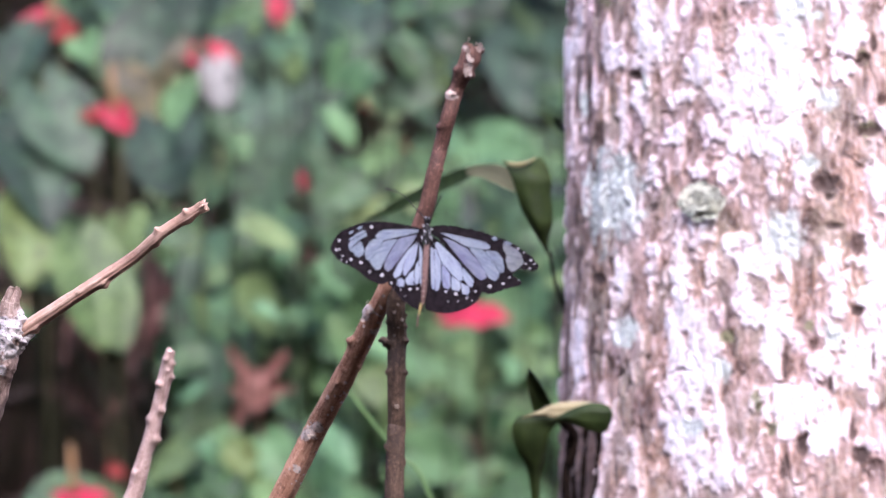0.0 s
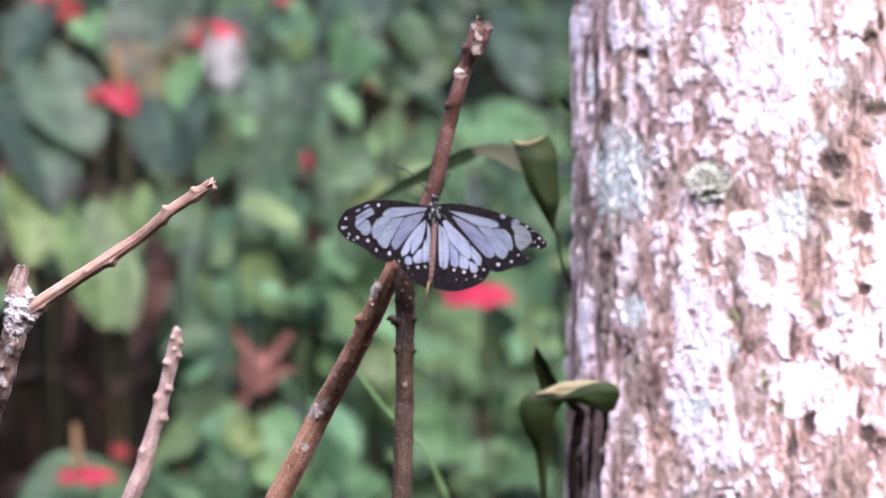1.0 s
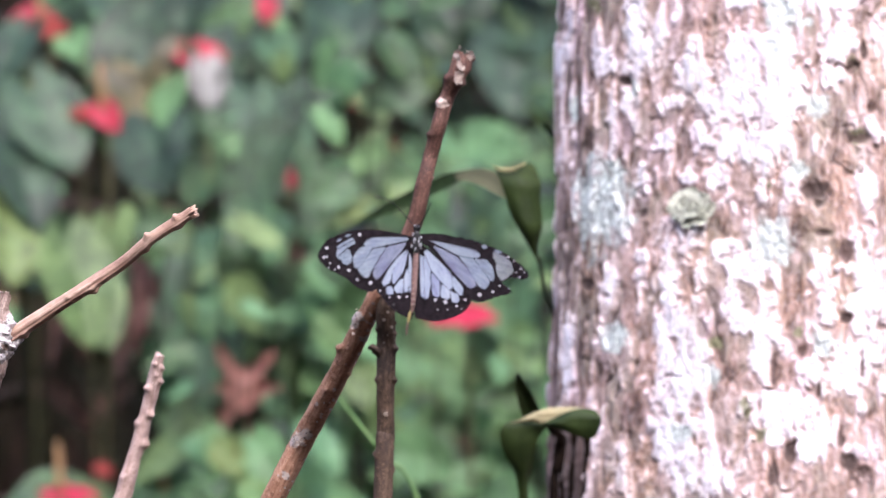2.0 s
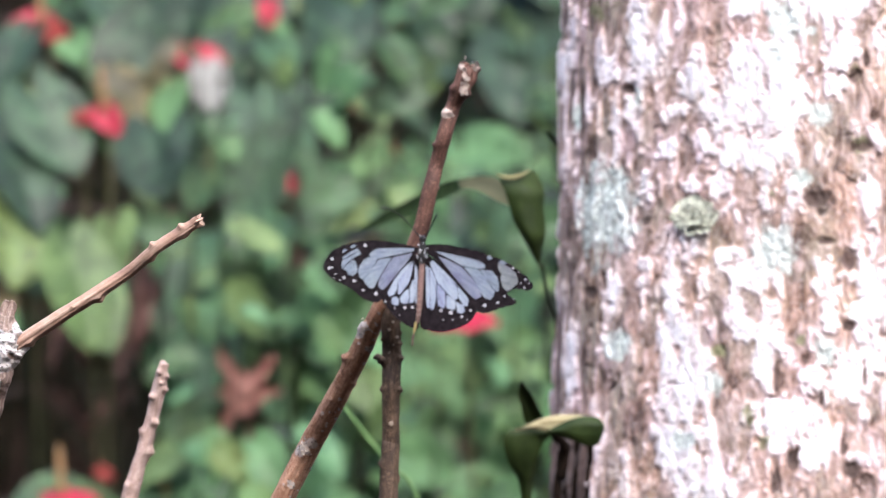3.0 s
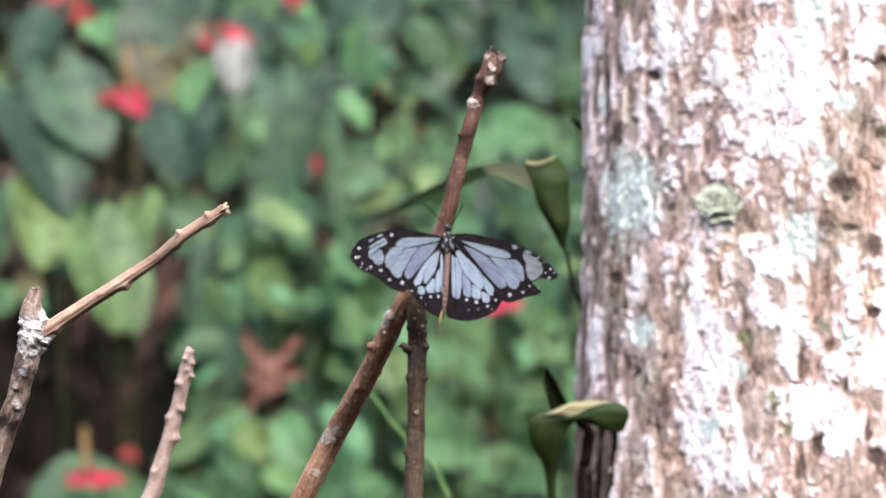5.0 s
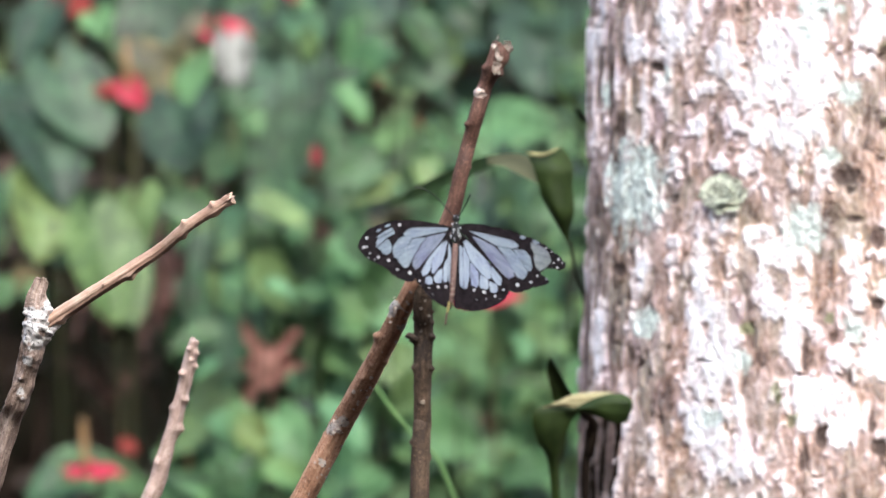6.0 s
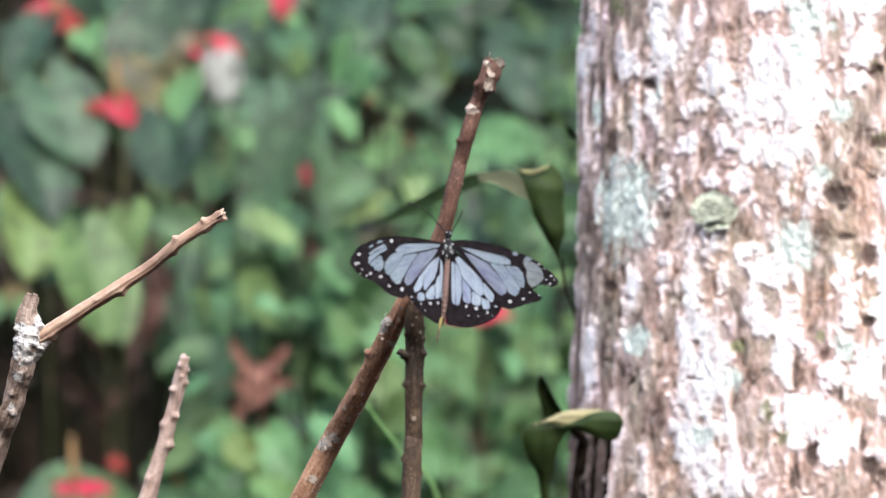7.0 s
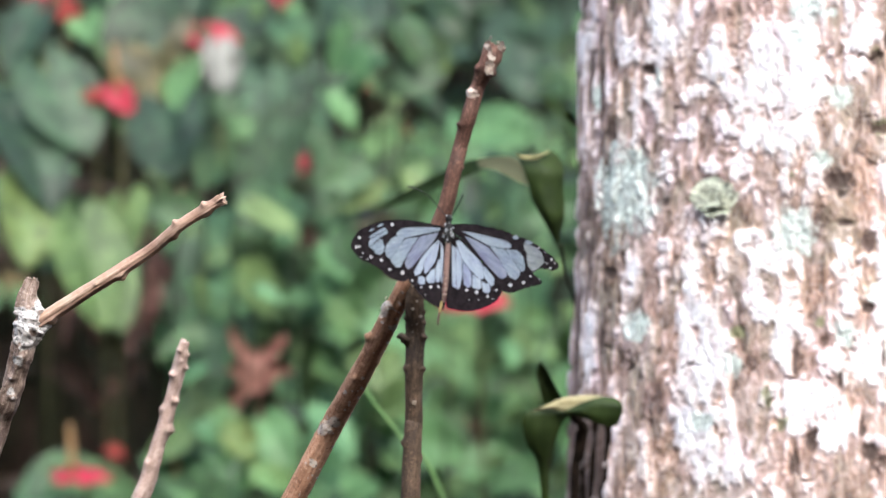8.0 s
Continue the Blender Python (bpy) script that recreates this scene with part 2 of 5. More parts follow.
WING_DARK = plain_material("wing_dark_scales", (0.0035, 0.0028, 0.0040), (0.0190, 0.0140, 0.0170), 420, 0.75, 0.5, 0.0003, 0.06)
WING_SPOT = plain_material("wing_white_scales", (0.3570, 0.3570, 0.3910), (0.5270, 0.5270, 0.5610), 1200, 0.6, 0.3, 0.0002)
BODY_DARK = plain_material("butterfly_black_fur", (0.0040, 0.0035, 0.0045), (0.0150, 0.0130, 0.0150), 2500, 0.8, 0.8, 0.0004)
BODY_BROWN = plain_material("butterfly_abdomen", (0.10, 0.062, 0.056), (0.24, 0.155, 0.140), 1500, 0.8, 0.6, 0.0003, 0.2)
TIP_YELLOW = plain_material("abdomen_tip", (0.2400, 0.1800, 0.0600), (0.3720, 0.3000, 0.1320), 1500, 0.6)
LICHEN = plain_material("foliose_lichen", (0.40, 0.42, 0.33), (0.64, 0.65, 0.56), 330, 0.9, 0.7, 0.002)


def wing_cell_material(name, tint, gain):
    """Thin membrane with streaks that run out from the wing's root."""
    n = Nodes(name, 0.42)
    sep = n.add("ShaderNodeSeparateXYZ")
    n.set(sep, "Vector", n.co)
    turn = n.math("ARCTAN2", sep.outputs["Z"], sep.outputs["X"])
    ray = n.add("ShaderNodeCombineXYZ")
    n.set(ray, 0, n.math("MULTIPLY", turn, 9.0))
    n.set(ray, 1, n.math("MULTIPLY", sep.outputs["X"], 60.0))
    n.set(ray, 2, n.math("MULTIPLY", sep.outputs["Z"], 60.0))
    streak = n.noise(2.2, 5, 0.65, ray.outputs[0])
    broad = n.noise(110, 3, 0.5)
    grain = n.noise(1400, 3, 0.6)
    col = n.ramp(broad, (0.36, (0.185, 0.205, 0.30)), (0.5, (0.23, 0.275, 0.33)), (0.64, (0.28, 0.335, 0.365)))
    col = n.mix(0.5, col, tint)
    col = n.mix(n.ramp(streak, (0.50, 0.0), (0.68, 0.75)), col, (0.38, 0.42, 0.50))
    col = n.mix(n.ramp(streak, (0.34, 0.7), (0.46, 0.0)), col, (0.11, 0.115, 0.17))
    col = n.mix(n.ramp(grain, (0.35, 0.3), (0.6, 0.0)), col, (0.10, 0.10, 0.13))
    n.bump(streak, 0.25, 0.0002)
    return n.colour(n.mix(1.0, col, (gain, gain, gain), "MULTIPLY")).mat


WING_PALE = wing_cell_material("wing_pale_membrane", (0.24, 0.31, 0.42), 0.72)
WING_VIOLET = wing_cell_material("wing_violet_membrane", (0.19, 0.19, 0.38), 0.66)
WING_WORN = wing_cell_material("wing_worn_membrane", (0.22, 0.22, 0.215), 0.62)
WING_VIOLET_HIND = wing_cell_material("hindwing_violet_membrane", (0.27, 0.30, 0.52), 0.88)
WING_PALE_HIND = wing_cell_material("hindwing_membrane", (0.33, 0.39, 0.54), 0.92)


# ---- mesh helpers ----
def part(name, bm, material, parent=None, label="", smooth=True):
    """Links a bmesh, or a mesh, as one mesh object under a thing or a part."""
    if isinstance(bm, bmesh.types.BMesh):
        mesh = bpy.data.meshes.new(name)
        bm.to_mesh(mesh)
        bm.free()
        if smooth:
            mesh.polygons.foreach_set("use_smooth", [True] * len(mesh.polygons))
    else:
        mesh = bm
    if material is not None and not mesh.materials:
        mesh.materials.append(material)
    ob = new(name, mesh)
    ob.parent = parent
    if label:
        tagged(ob, label)
    return ob


def grid_mesh(name, verts, rows, cols, loop=False, fields=None):
    """A mesh from rows x cols vertices."""
    r, c = np.meshgrid(np.arange(rows - 1), np.arange(cols if loop else cols - 1), indexing="ij")
    n = (c + 1) % cols
    faces = np.stack([r * cols + c, r * cols + n, (r + 1) * cols + n, (r + 1) * cols + c], -1).reshape(-1, 4)
    mesh = bpy.data.meshes.new(name)
    mesh.from_pydata(np.asarray(verts).reshape(-1, 3).tolist(), [], faces.tolist())
    mesh.polygons.foreach_set("use_smooth", [True] * len(mesh.polygons))
    for key, values in (fields or {}).items():
        mesh.attributes.new(key, "FLOAT", "POINT").data.foreach_set("value", np.asarray(values, np.float32).ravel())
    return mesh


def lattice(x, y, seed):
    """Smooth random field on the plane, about -1 to 1."""
    rng = np.random.RandomState(seed)
    table = rng.rand(256) * 2 - 1
    perm = rng.permutation(256)
    xi, yi = np.floor(x).astype(int), np.floor(y).astype(int)
    u, v = x - xi, y - yi
    u, v = u * u * u * (u * (u * 6 - 15) + 10), v * v * v * (v * (v * 6 - 15) + 10)
    h2 = lambda a, b: table[perm[(perm[a & 255] + b) & 255]]
    return (h2(xi, yi) * (1 - u) + h2(xi + 1, yi) * u) * (1 - v) + (h2(xi, yi + 1) * (1 - u) + h2(xi + 1, yi + 1) * u) * v


def fbm(x, y, seed, octaves=4, gain=0.55):
    total, size = 0.0, 1.0
    for k in range(octaves):
        total = total + size * lattice(x * 2 ** k, y * 2 ** k, seed + 7 * k)
        size *= gain
    return total


def smooth_line(points, steps):
    """Catmull-Rom curve through points; each point is a tuple of any length."""
    p = [np.array(q, float) for q in points]
    p = [2 * p[0] - p[1]] + p + [2 * p[-1] - p[-2]]
    out = []
    for i in range(1, len(p) - 2):
        for k in range(steps):
            t = k / steps
            out.append(0.5 * (2 * p[i] + (p[i + 1] - p[i - 1]) * t + (2 * p[i - 1] - 5 * p[i] + 4 * p[i + 1] - p[i + 2]) * t * t
                              + (3 * p[i] - p[i - 1] - 3 * p[i + 1] + p[i + 2]) * t ** 3))
    out.append(p[-2])
    return np.array(out)


def tube(name, points, segs=14, steps=8, rough=0.0, seed=1, knobs=(), ragged=0.0, crusts=(), fibre=0.0):
    """A tapered stem through (x, y, z, radius) points. rough: relief as a share of the radius; knobs and crusts: (x, z, size) of bud scars
    and of pale flaking bark; ragged: uneven broken end; fibre: ridges along the stem."""
    line = smooth_line(points, steps)
    c, rad = line[:, :3], line[:, 3]
    n = len(c)
    d = np.gradient(c, axis=0)
    d /= np.linalg.norm(d, axis=1)[:, None] + 1e-12
    side = np.cross(d, np.array([0.0, 1.0, 0.02]))
    side /= np.linalg.norm(side, axis=1)[:, None] + 1e-12
    up = np.cross(side, d)
    length = np.concatenate([[0], np.cumsum(np.linalg.norm(np.diff(c, axis=0), axis=1))])
    share = length / length[-1]
    a = np.linspace(0, 2 * np.pi, segs, endpoint=False)
    A, Ln = np.meshgrid(a, length)
    R = rad[:, None] * np.ones_like(A)
    crust = np.zeros_like(A)
    r0 = rad.mean()
    if rough:
        R = R * (1 + rough * fbm(np.cos(A) * 1.3 + 9, Ln / r0 * 0.28 + np.sin(A) * 1.3, seed, 3)
                 + 0.5 * rough * lattice(np.cos(A) * 3.1 + 5 + np.sin(A) * 2.3, Ln / r0 * 0.9, seed + 3))
    if fibre:
        R = R * (1 + fibre * fbm(np.cos(A) * 3.6 + 20, np.sin(A) * 3.6 + Ln / r0 * 0.05, seed + 23, 2))
    place = lambda: c[:, None, :] + (np.cos(A) * R)[..., None] * side[:, None, :] + (np.sin(A) * R)[..., None] * up[:, None, :]
    V0 = place()
    for x, z, size in knobs:
        near = np.min(np.hypot(V0[..., 0] - x, V0[..., 2] - z) + np.where(V0[..., 1] < c[:, None, 1] + r0 * 0.3, 0, 1))
        g = np.exp(-(((V0[..., 0] - x) ** 2 + (V0[..., 2] - z) ** 2) / (size * 0.9 + near) ** 2)) * (V0[..., 1] < c[:, None, 1] + r0 * 0.4)
        R = R + g * size * 1.05
        crust = np.maximum(crust, g * 0.45)
    for x, z, size in crusts:
        wob = 1 + 0.5 * lattice(V0[..., 0] * 420, V0[..., 2] * 300, seed + 17)
        g = np.exp(-(((V0[..., 0] - x) ** 2 + (V0[..., 2] - z) ** 2) / (size * wob) ** 2))
        crust = np.maximum(crust, g)
        R = R + g * size * 0.10 * (1 + 1.2 * fbm(V0[..., 0] * 520, V0[..., 2] * 420, seed + 19, 2))
    if ragged:
        k = np.clip((Ln - (length[-1] - 2.2 * rad[-1])) / (2.2 * rad[-1]), 0, 1)
        R = R * (1 + k * ragged * lattice(np.cos(A) * 3 + 3, np.sin(A) * 3 + Ln * 300, seed + 11))
    V = c[:, None, :] + (np.cos(A) * R)[..., None] * side[:, None, :] + (np.sin(A) * R)[..., None] * up[:, None, :]
    if ragged:
        V[-1] += d[-1] * (rad[-1] * ragged * lattice(np.cos(a) * 4 + 1, np.sin(a) * 4, seed + 5))[:, None]
    mesh = bpy.data.meshes.new(name)
    i, j = np.meshgrid(np.arange(n - 1), np.arange(segs), indexing="ij")
    m = (j + 1) % segs
    faces = np.stack([i * segs + j, i * segs + m, (i + 1) * segs + m, (i + 1) * segs + j], -1).reshape(-1, 4).tolist()
    top = len(V.reshape(-1, 3))
    verts = V.reshape(-1, 3).tolist() + [(c[-1] - d[-1] * rad[-1] * 0.25).tolist(), c[0].tolist()]
    for k in range(segs):
        faces.append([(n - 1) * segs + k, (n - 1) * segs + (k + 1) % segs, top])
        faces.append([(k + 1) % segs, k, top + 1])
    mesh.from_pydata(verts, [], faces)
    mesh.polygons.foreach_set("use_smooth", [True] * len(mesh.polygons))
    for key, field in (("crust", crust), ("round_a", np.cos(A) * r0), ("round_b", np.sin(A) * r0), ("along", Ln)):
        mesh.attributes.new(key, "FLOAT", "POINT").data.foreach_set("value", np.append(field.ravel(), [0, 0]).astype(np.float32))
    return mesh


def empty(name, x=0.0, y=0.0, z=0.0):
    ob = new(name)
    ob.location = (x, y, z)
    ob.empty_display_size = 0.05
    return ob


# ---- ground: flat in front, a planted bank behind, on to the horizon ----
def bank(x, y):
    """Height of the ground."""
    x, y = np.asarray(x, float), np.asarray(y, float)
    rise = np.clip(y - 5.9, 0, 4.1) * 0.45 + np.clip(y - 10.0, 0, 30) * 0.06 + np.clip(y - 40.0, 0, 3000) * 0.01
    rise = rise - 0.34 * np.exp(-((x + 0.52) / 0.17) ** 2 - ((y - 7.35) / 0.42) ** 2)
    soft = 0.045 * fbm(np.asarray(x) * 1.7 + 3, y * 1.7, 41, 3)
    return rise + soft * np.clip((y - 3.5) / 2, 0.25, 1)


def build_ground():
    def axis(mid, fine, half, far):
        near = np.arange(-half, half + fine / 2, fine)
        out = half + np.geomspace(fine, far, 26)
        return mid + np.concatenate([-out[::-1], near, out])
    xs, ys = axis(0, 0.09, 3.2, 900), axis(5.5, 0.09, 5.5, 900)
    X, Y = np.meshgrid(xs, ys)
    Z = bank(X, Y) + 0.02 * fbm(X * 9, Y * 9, 77, 3) * (np.abs(X) < 6) * (np.abs(Y - 5.5) < 8)
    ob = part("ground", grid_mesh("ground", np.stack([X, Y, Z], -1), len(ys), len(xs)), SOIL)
    tagged(ob, "bare soil, coloured dark for shaded gaps, rising to a planted bank", "ground", kind="structure")


build_ground()


def build_backdrop():
    """An added ring, out of view, that closes the place all round and blocks low sky."""
    a = np.linspace(0, 2 * np.pi, 181)[:-1]
    h = np.concatenate([[-1.0], np.linspace(0, 9.5, 26)])
    A, Hh = np.meshgrid(a, h)
    R = 15 + 1.2 * fbm(A * 9, Hh * 0.6, 71, 3) + 0.5 * fbm(A * 40, Hh * 2.2, 72, 3) + 0.14 * Hh
    top = Hh + (Hh > 6) * 1.3 * fbm(A * 12, Hh * 0 + 2, 73, 3)
    V = np.stack([R * np.cos(A), 4 + R * np.sin(A), top], -1)
    ob = part("backdrop", grid_mesh("backdrop", V, len(h), len(a), True), ADDED_RING)
    tagged(ob, "added dark green wall ring, out of view, blocking low sky", "woods", kind="structure")


ADDED_RING = plain_material("added_ring_green", (0.010, 0.022, 0.008), (0.050, 0.090, 0.032), 2.2, 0.8, 1.0, 0.4)
build_backdrop()


# ---- heart-shaped leaves and flowers ----
def heart_mesh(name, length, width, fold, droop, seed, wave=0.05, rows=15, cols=13):
    """A heart-shaped blade, centred, tip along +y, upper face to +z."""
    t, u = np.meshgrid(np.linspace(0, 1, rows), np.linspace(-1, 1, cols), indexing="ij")
    half = width * 1.28 * (1 - t) ** 0.72 * (t + 0.16) ** 0.42
    half = half * (1 + 0.04 * lattice(t * 6, u * 0.5 + 4, seed))
    x = u * half
    y = (t - 0.5) * length - 0.24 * length * np.sin(np.pi * np.minimum(np.abs(u), 1.0) ** 0.8) * (1 - t) ** 3
    z = fold * np.abs(x) - droop * (t ** 2) * length - 0.35 * droop * (x / width) ** 2 * length * 0.5
    z = z + wave * width * lattice(t * 4 + 1, u * 2.2, seed + 2)
    return grid_mesh(name, np.stack([x, y, z], -1), rows, cols)


LEAVES = [heart_mesh("leaf", 0.20, 0.110 + 0.012 * (k % 3), (0.28, 0.14, 0.42)[k % 3], (0.10, 0.22, 0.16, 0.28)[k % 4], 60 + k) for k in range(6)]
DRY = [heart_mesh("leaf", 0.20, 0.066, 0.5, 0.25, 75 + k, 0.4) for k in range(3)]
SPATHES = [heart_mesh("spathe", 0.09, 0.052, 0.12, 0.05, 90 + k, 0.10, 11, 11) for k in range(2)]
SPADIX_MESH = tube("spadix", [(0, 0, 0, 0.0042), (0, 0.002, 0.03, 0.0048), (0.001, 0.006, 0.055, 0.0038), (0.001, 0.008, 0.066, 0.0018)], 10, 3, 0.12, 5)
COATS = {}


def coated(mesh, material):
    """One shared copy of a mesh for each material."""
    key = (mesh.name, material.name)
    if key not in COATS:
        COATS[key] = mesh.copy()
        COATS[key].materials.clear()
        COATS[key].materials.append(material)
    return COATS[key]


def facing(x, y, z, angle, lean, turn, scale):
    """Pose of a blade: angle of its tip from straight down, lean of its face to the sky, turn about the upright."""
    a = radians(angle)
    tip, normal = Vector((math.sin(a), 0, -math.cos(a))), Vector((0, -1, 0))
    spin = Matrix.Rotation(radians(turn), 3, "Z") @ Matrix.Rotation(radians(-lean), 3, "X")
    tip, normal = spin @ tip, spin @ normal
    side = tip.cross(normal)
    m = Matrix((side, tip, normal)).transposed().to_4x4()
    return Matrix.Translation((x, y, z)) @ m @ Matrix.Diagonal((scale, scale, scale, 1))


KINDS = {"g": LEAF_GREEN, "b": LEAF_BLUE, "y": LEAF_YELLOW, "f": LEAF_BRIGHT, "o": LEAF_OLIVE, "d": LEAF_DRY, "w": LEAF_WANING, "m": LEAF_MUTED}
rnd = random.Random(11)


def add_leaf(plant, x, y, z, length, angle, lean, turn, kind):
    """A blade and its petiole; x, y, z in the world."""
    if kind in "od" and 0.0 < x < 0.2 and 0.85 < z < 1.05:
        kind = "g"
    ox, oy, oz = plant.location
    blade = part("leaf", coated(DRY[rnd.randrange(3)] if kind == "d" else LEAVES[rnd.randrange(6)], KINDS[kind]), None, plant)
    m = facing(x - ox, y - oy, z - oz, angle, lean, turn, length / 0.20)
    blade.matrix_basis = m
    top = m @ Vector((0, -0.066, -0.004))
    mid = Vector((top.x * 0.55, top.y * 0.55 + 0.02, max(top.z, 0.03) * 0.72))
    part("petiole", tube("petiole", [(0, 0, -0.03, 0.0034), (*mid, 0.0028), (*top, 0.0022)], 6, 4), STALK, plant)


def add_flower(plant, x, y, z, size, angle, lean, turn, coat, spadix=True, stalk=None):
    """Spathe with spadix on a long stalk."""
    ox, oy, oz = plant.location
    x, y, z = x - ox, y - oy, z - oz
    stem = part("flower_stalk", tube("flower_stalk", [(0, 0, -0.03, 0.0034), (x * 0.6, y * 0.6 + 0.01, max(z, 0.05) * 0.6, 0.003), (x, y + 0.008, z - 0.004, 0.0026)], 8, 5), stalk or STALK_OLIVE, plant)
    m = facing(x, y, z, angle, lean, turn, size / 0.09)
    spathe = part("spathe", coated(SPATHES[rnd.randrange(2)], coat), None, stem)
    spathe.matrix_basis = m
    if spadix:
        rod = part("spadix", coated(SPADIX_MESH, SPADIX), None, stem)
        rod.matrix_basis = Matrix.Translation(m @ Vector((0, -0.025, 0.002))) @ Matrix.Rotation(radians(-6), 4, "Y")


def anthurium(x, y, leaves, flowers=(), label="anthurium plant with heart-shaped green leaves growing on the bank"):
    plant = tagged(empty("anthurium_plant", x, y, float(bank(x, y))), label, "plant", "anthuriums on the bank")
    for row in leaves:
        add_leaf(plant, *row)
    for row in flowers:
        add_flower(plant, *row)
    return plant


FLOWERING = "anthurium plant with glossy leaves and a red flower"


def build_front_plants():
    """The plants at the front of the bank."""
    rnd.seed(11)
    anthurium(-0.531, 6.95, [(-0.569, 6.85, 1.153, 0.104, -8, 45.5, -27, "b"), (-0.493, 6.70, 1.050, 0.138, 18, 39, 16, "m"), (-0.526, 6.65, 0.982, 0.137, 4, 52, 28, "b"), (-0.580, 6.80, 1.045, 0.109, -10, 58.5, 17, "b")],
              [(-0.5482, 6.9000, 1.2011, 0.055, -80, 35, 10, SPATHE, False), (-0.5113, 6.8800, 1.1910, 0.05, 80, 30, -10, SPATHE_DARK, True)], FLOWERING)
    anthurium(-0.432, 6.78, [(-0.367, 6.80, 1.015, 0.134, 28, 39, -28, "b"), (-0.435, 7.10, 1.162, 0.120, -20, 39, 5, "b"), (-0.409, 7.00, 1.088, 0.100, 40, 32.5, 37, "o")],
              [(-0.4215, 6.7000, 1.0640, 0.046, 40, 15, 0, SPATHE, True), (-0.4619, 6.7200, 1.0702, 0.036, -90, 45, 15, SPATHE_DARK, False)], FLOWERING)
    anthurium(-0.321, 7.35, [(-0.358, 7.40, 1.227, 0.119, 6, 39, -35, "b"), (-0.370, 7.30, 1.137, 0.085, -12, 15, -22, "o"), (-0.276, 7.36, 1.068, 0.141, -10, 45.5, 6, "m"), (-0.447, 7.50, 1.236, 0.121, 30, 52, 8, "b")],
              [(-0.3210, 7.3000, 1.1713, 0.064, 82, 45, 0, SPATHE, False), (-0.3139, 7.2500, 1.1233, 0.070, 5, 12, 10, SPATHE_PALE, False)], FLOWERING)
    anthurium(-0.238, 7.6, [(-0.213, 7.50, 1.164, 0.094, 0, 45.5, -38, "b"), (-0.139, 7.60, 1.223, 0.136, -25, 49.4, 30, "b"), (-0.292, 7.60, 1.223, 0.122, 10, 52, -18, "b")],
              [(-0.2361, 7.4500, 1.2400, 0.042, 8, 15, 0, SPATHE, False)], FLOWERING)
    anthurium(-0.212, 7.25, [(-0.239, 7.15, 0.989, 0.166, -4, 41.6, -31, "m"), (-0.150, 7.30, 0.950, 0.143, 12, 41.6, 10, "g"), (-0.313, 7.30, 0.999, 0.130, -14, 46.8, -29, "g"), (-0.185, 7.40, 1.082, 0.126, 8, 46.8, -27, "b")],
              [(-0.1896, 7.0500, 0.9834, 0.024, 0, 12, 0, SPATHE, False)], FLOWERING)
    anthurium(-0.540, 6.9, [(-0.445, 6.50, 0.832, 0.139, 6, 22, 25, "y"), (-0.533, 6.60, 0.901, 0.118, -22, 39, 40, "y"), (-0.425, 6.70, 0.893, 0.102, 20, 39, -38, "y"), (-0.504, 6.70, 0.878, 0.102, -10, 33.8, -28, "g"), (-0.434, 6.60, 0.812, 0.124, 10, 39, 20, "y")])
    anthurium(-0.134, 7.3, [(-0.140, 7.30, 1.068, 0.062, 30, 39, 27, "f"), (-0.284, 7.20, 1.037, 0.039, 20, 39, 16, "f"), (-0.053, 7.40, 0.983, 0.139, -22, 45.5, 27, "g"), (-0.100, 7.20, 0.877, 0.148, 8, 44.2, -16, "g")])
    anthurium(-0.021, 7.8, [(-0.016, 7.70, 1.159, 0.117, 4, 39, -36, "y"), (-0.083, 7.90, 1.254, 0.155, -15, 46.8, -23, "b"), (0.041, 7.90, 1.236, 0.169, 12, 49.4, -15, "b")],
              [(-0.0339, 7.8000, 1.2212, 0.040, 30, 20, 0, SPATHE_DARK, False), (-0.1052, 7.6000, 1.1112, 0.036, -70, 40, 0, SPATHE_DARK, False)], FLOWERING)
    anthurium(0.097, 7.6, [(0.093, 6.90, 1.028, 0.102, 78, 39, -28, "f"), (0.132, 7.60, 1.147, 0.149, -6, 49.4, 6, "b"), (0.135, 7.30, 0.893, 0.150, 6, 45.5, 37, "g"), (0.014, 7.80, 1.058, 0.139, -30, 44.2, -29, "g")],
              [(0.1837, 7.8000, 1.2734, 0.036, 0, 12, 0, SPATHE, False), (-0.0494, 7.5000, 1.0306, 0.040, 60, 24, 0, SPATHE_DARK, False)], FLOWERING)
    anthurium(0.060, 6.50, [(0.076, 7.10, 0.806, 0.133, 12, 41.6, -33, "g"), (-0.051, 7.20, 0.820, 0.141, -8, 44.2, 1, "g"), (0.059, 6.90, 0.654, 0.123, 24, 46.8, 3, "f"), (0.122, 7.00, 0.729, 0.112, -6, 39, -30, "g")],
              [(0.0500, 6.3000, 0.8080, 0.074, 90, 58, 0, SPATHE, False)], FLOWERING)
    anthurium(-0.018, 6.75, [(-0.011, 6.80, 0.711, 0.127, -4, 39, -22, "y"), (-0.070, 6.70, 0.684, 0.114, 10, 44.2, 39, "f"), (-0.003, 6.60, 0.599, 0.118, 30, 49.4, 7, "g"), (-0.099, 6.60, 0.599, 0.100, -6, 39, 6, "f")])
    anthurium(-0.321, 7.0, [(-0.331, 7.00, 0.799, 0.150, 4, 39, -8, "g"), (-0.170, 7.10, 0.798, 0.127, -16, 41.6, -33, "f"), (-0.252, 7.20, 0.845, 0.135, 8, 44.2, -18, "g"), (-0.288, 7.30, 0.917, 0.124, -20, 39, -34, "g")])
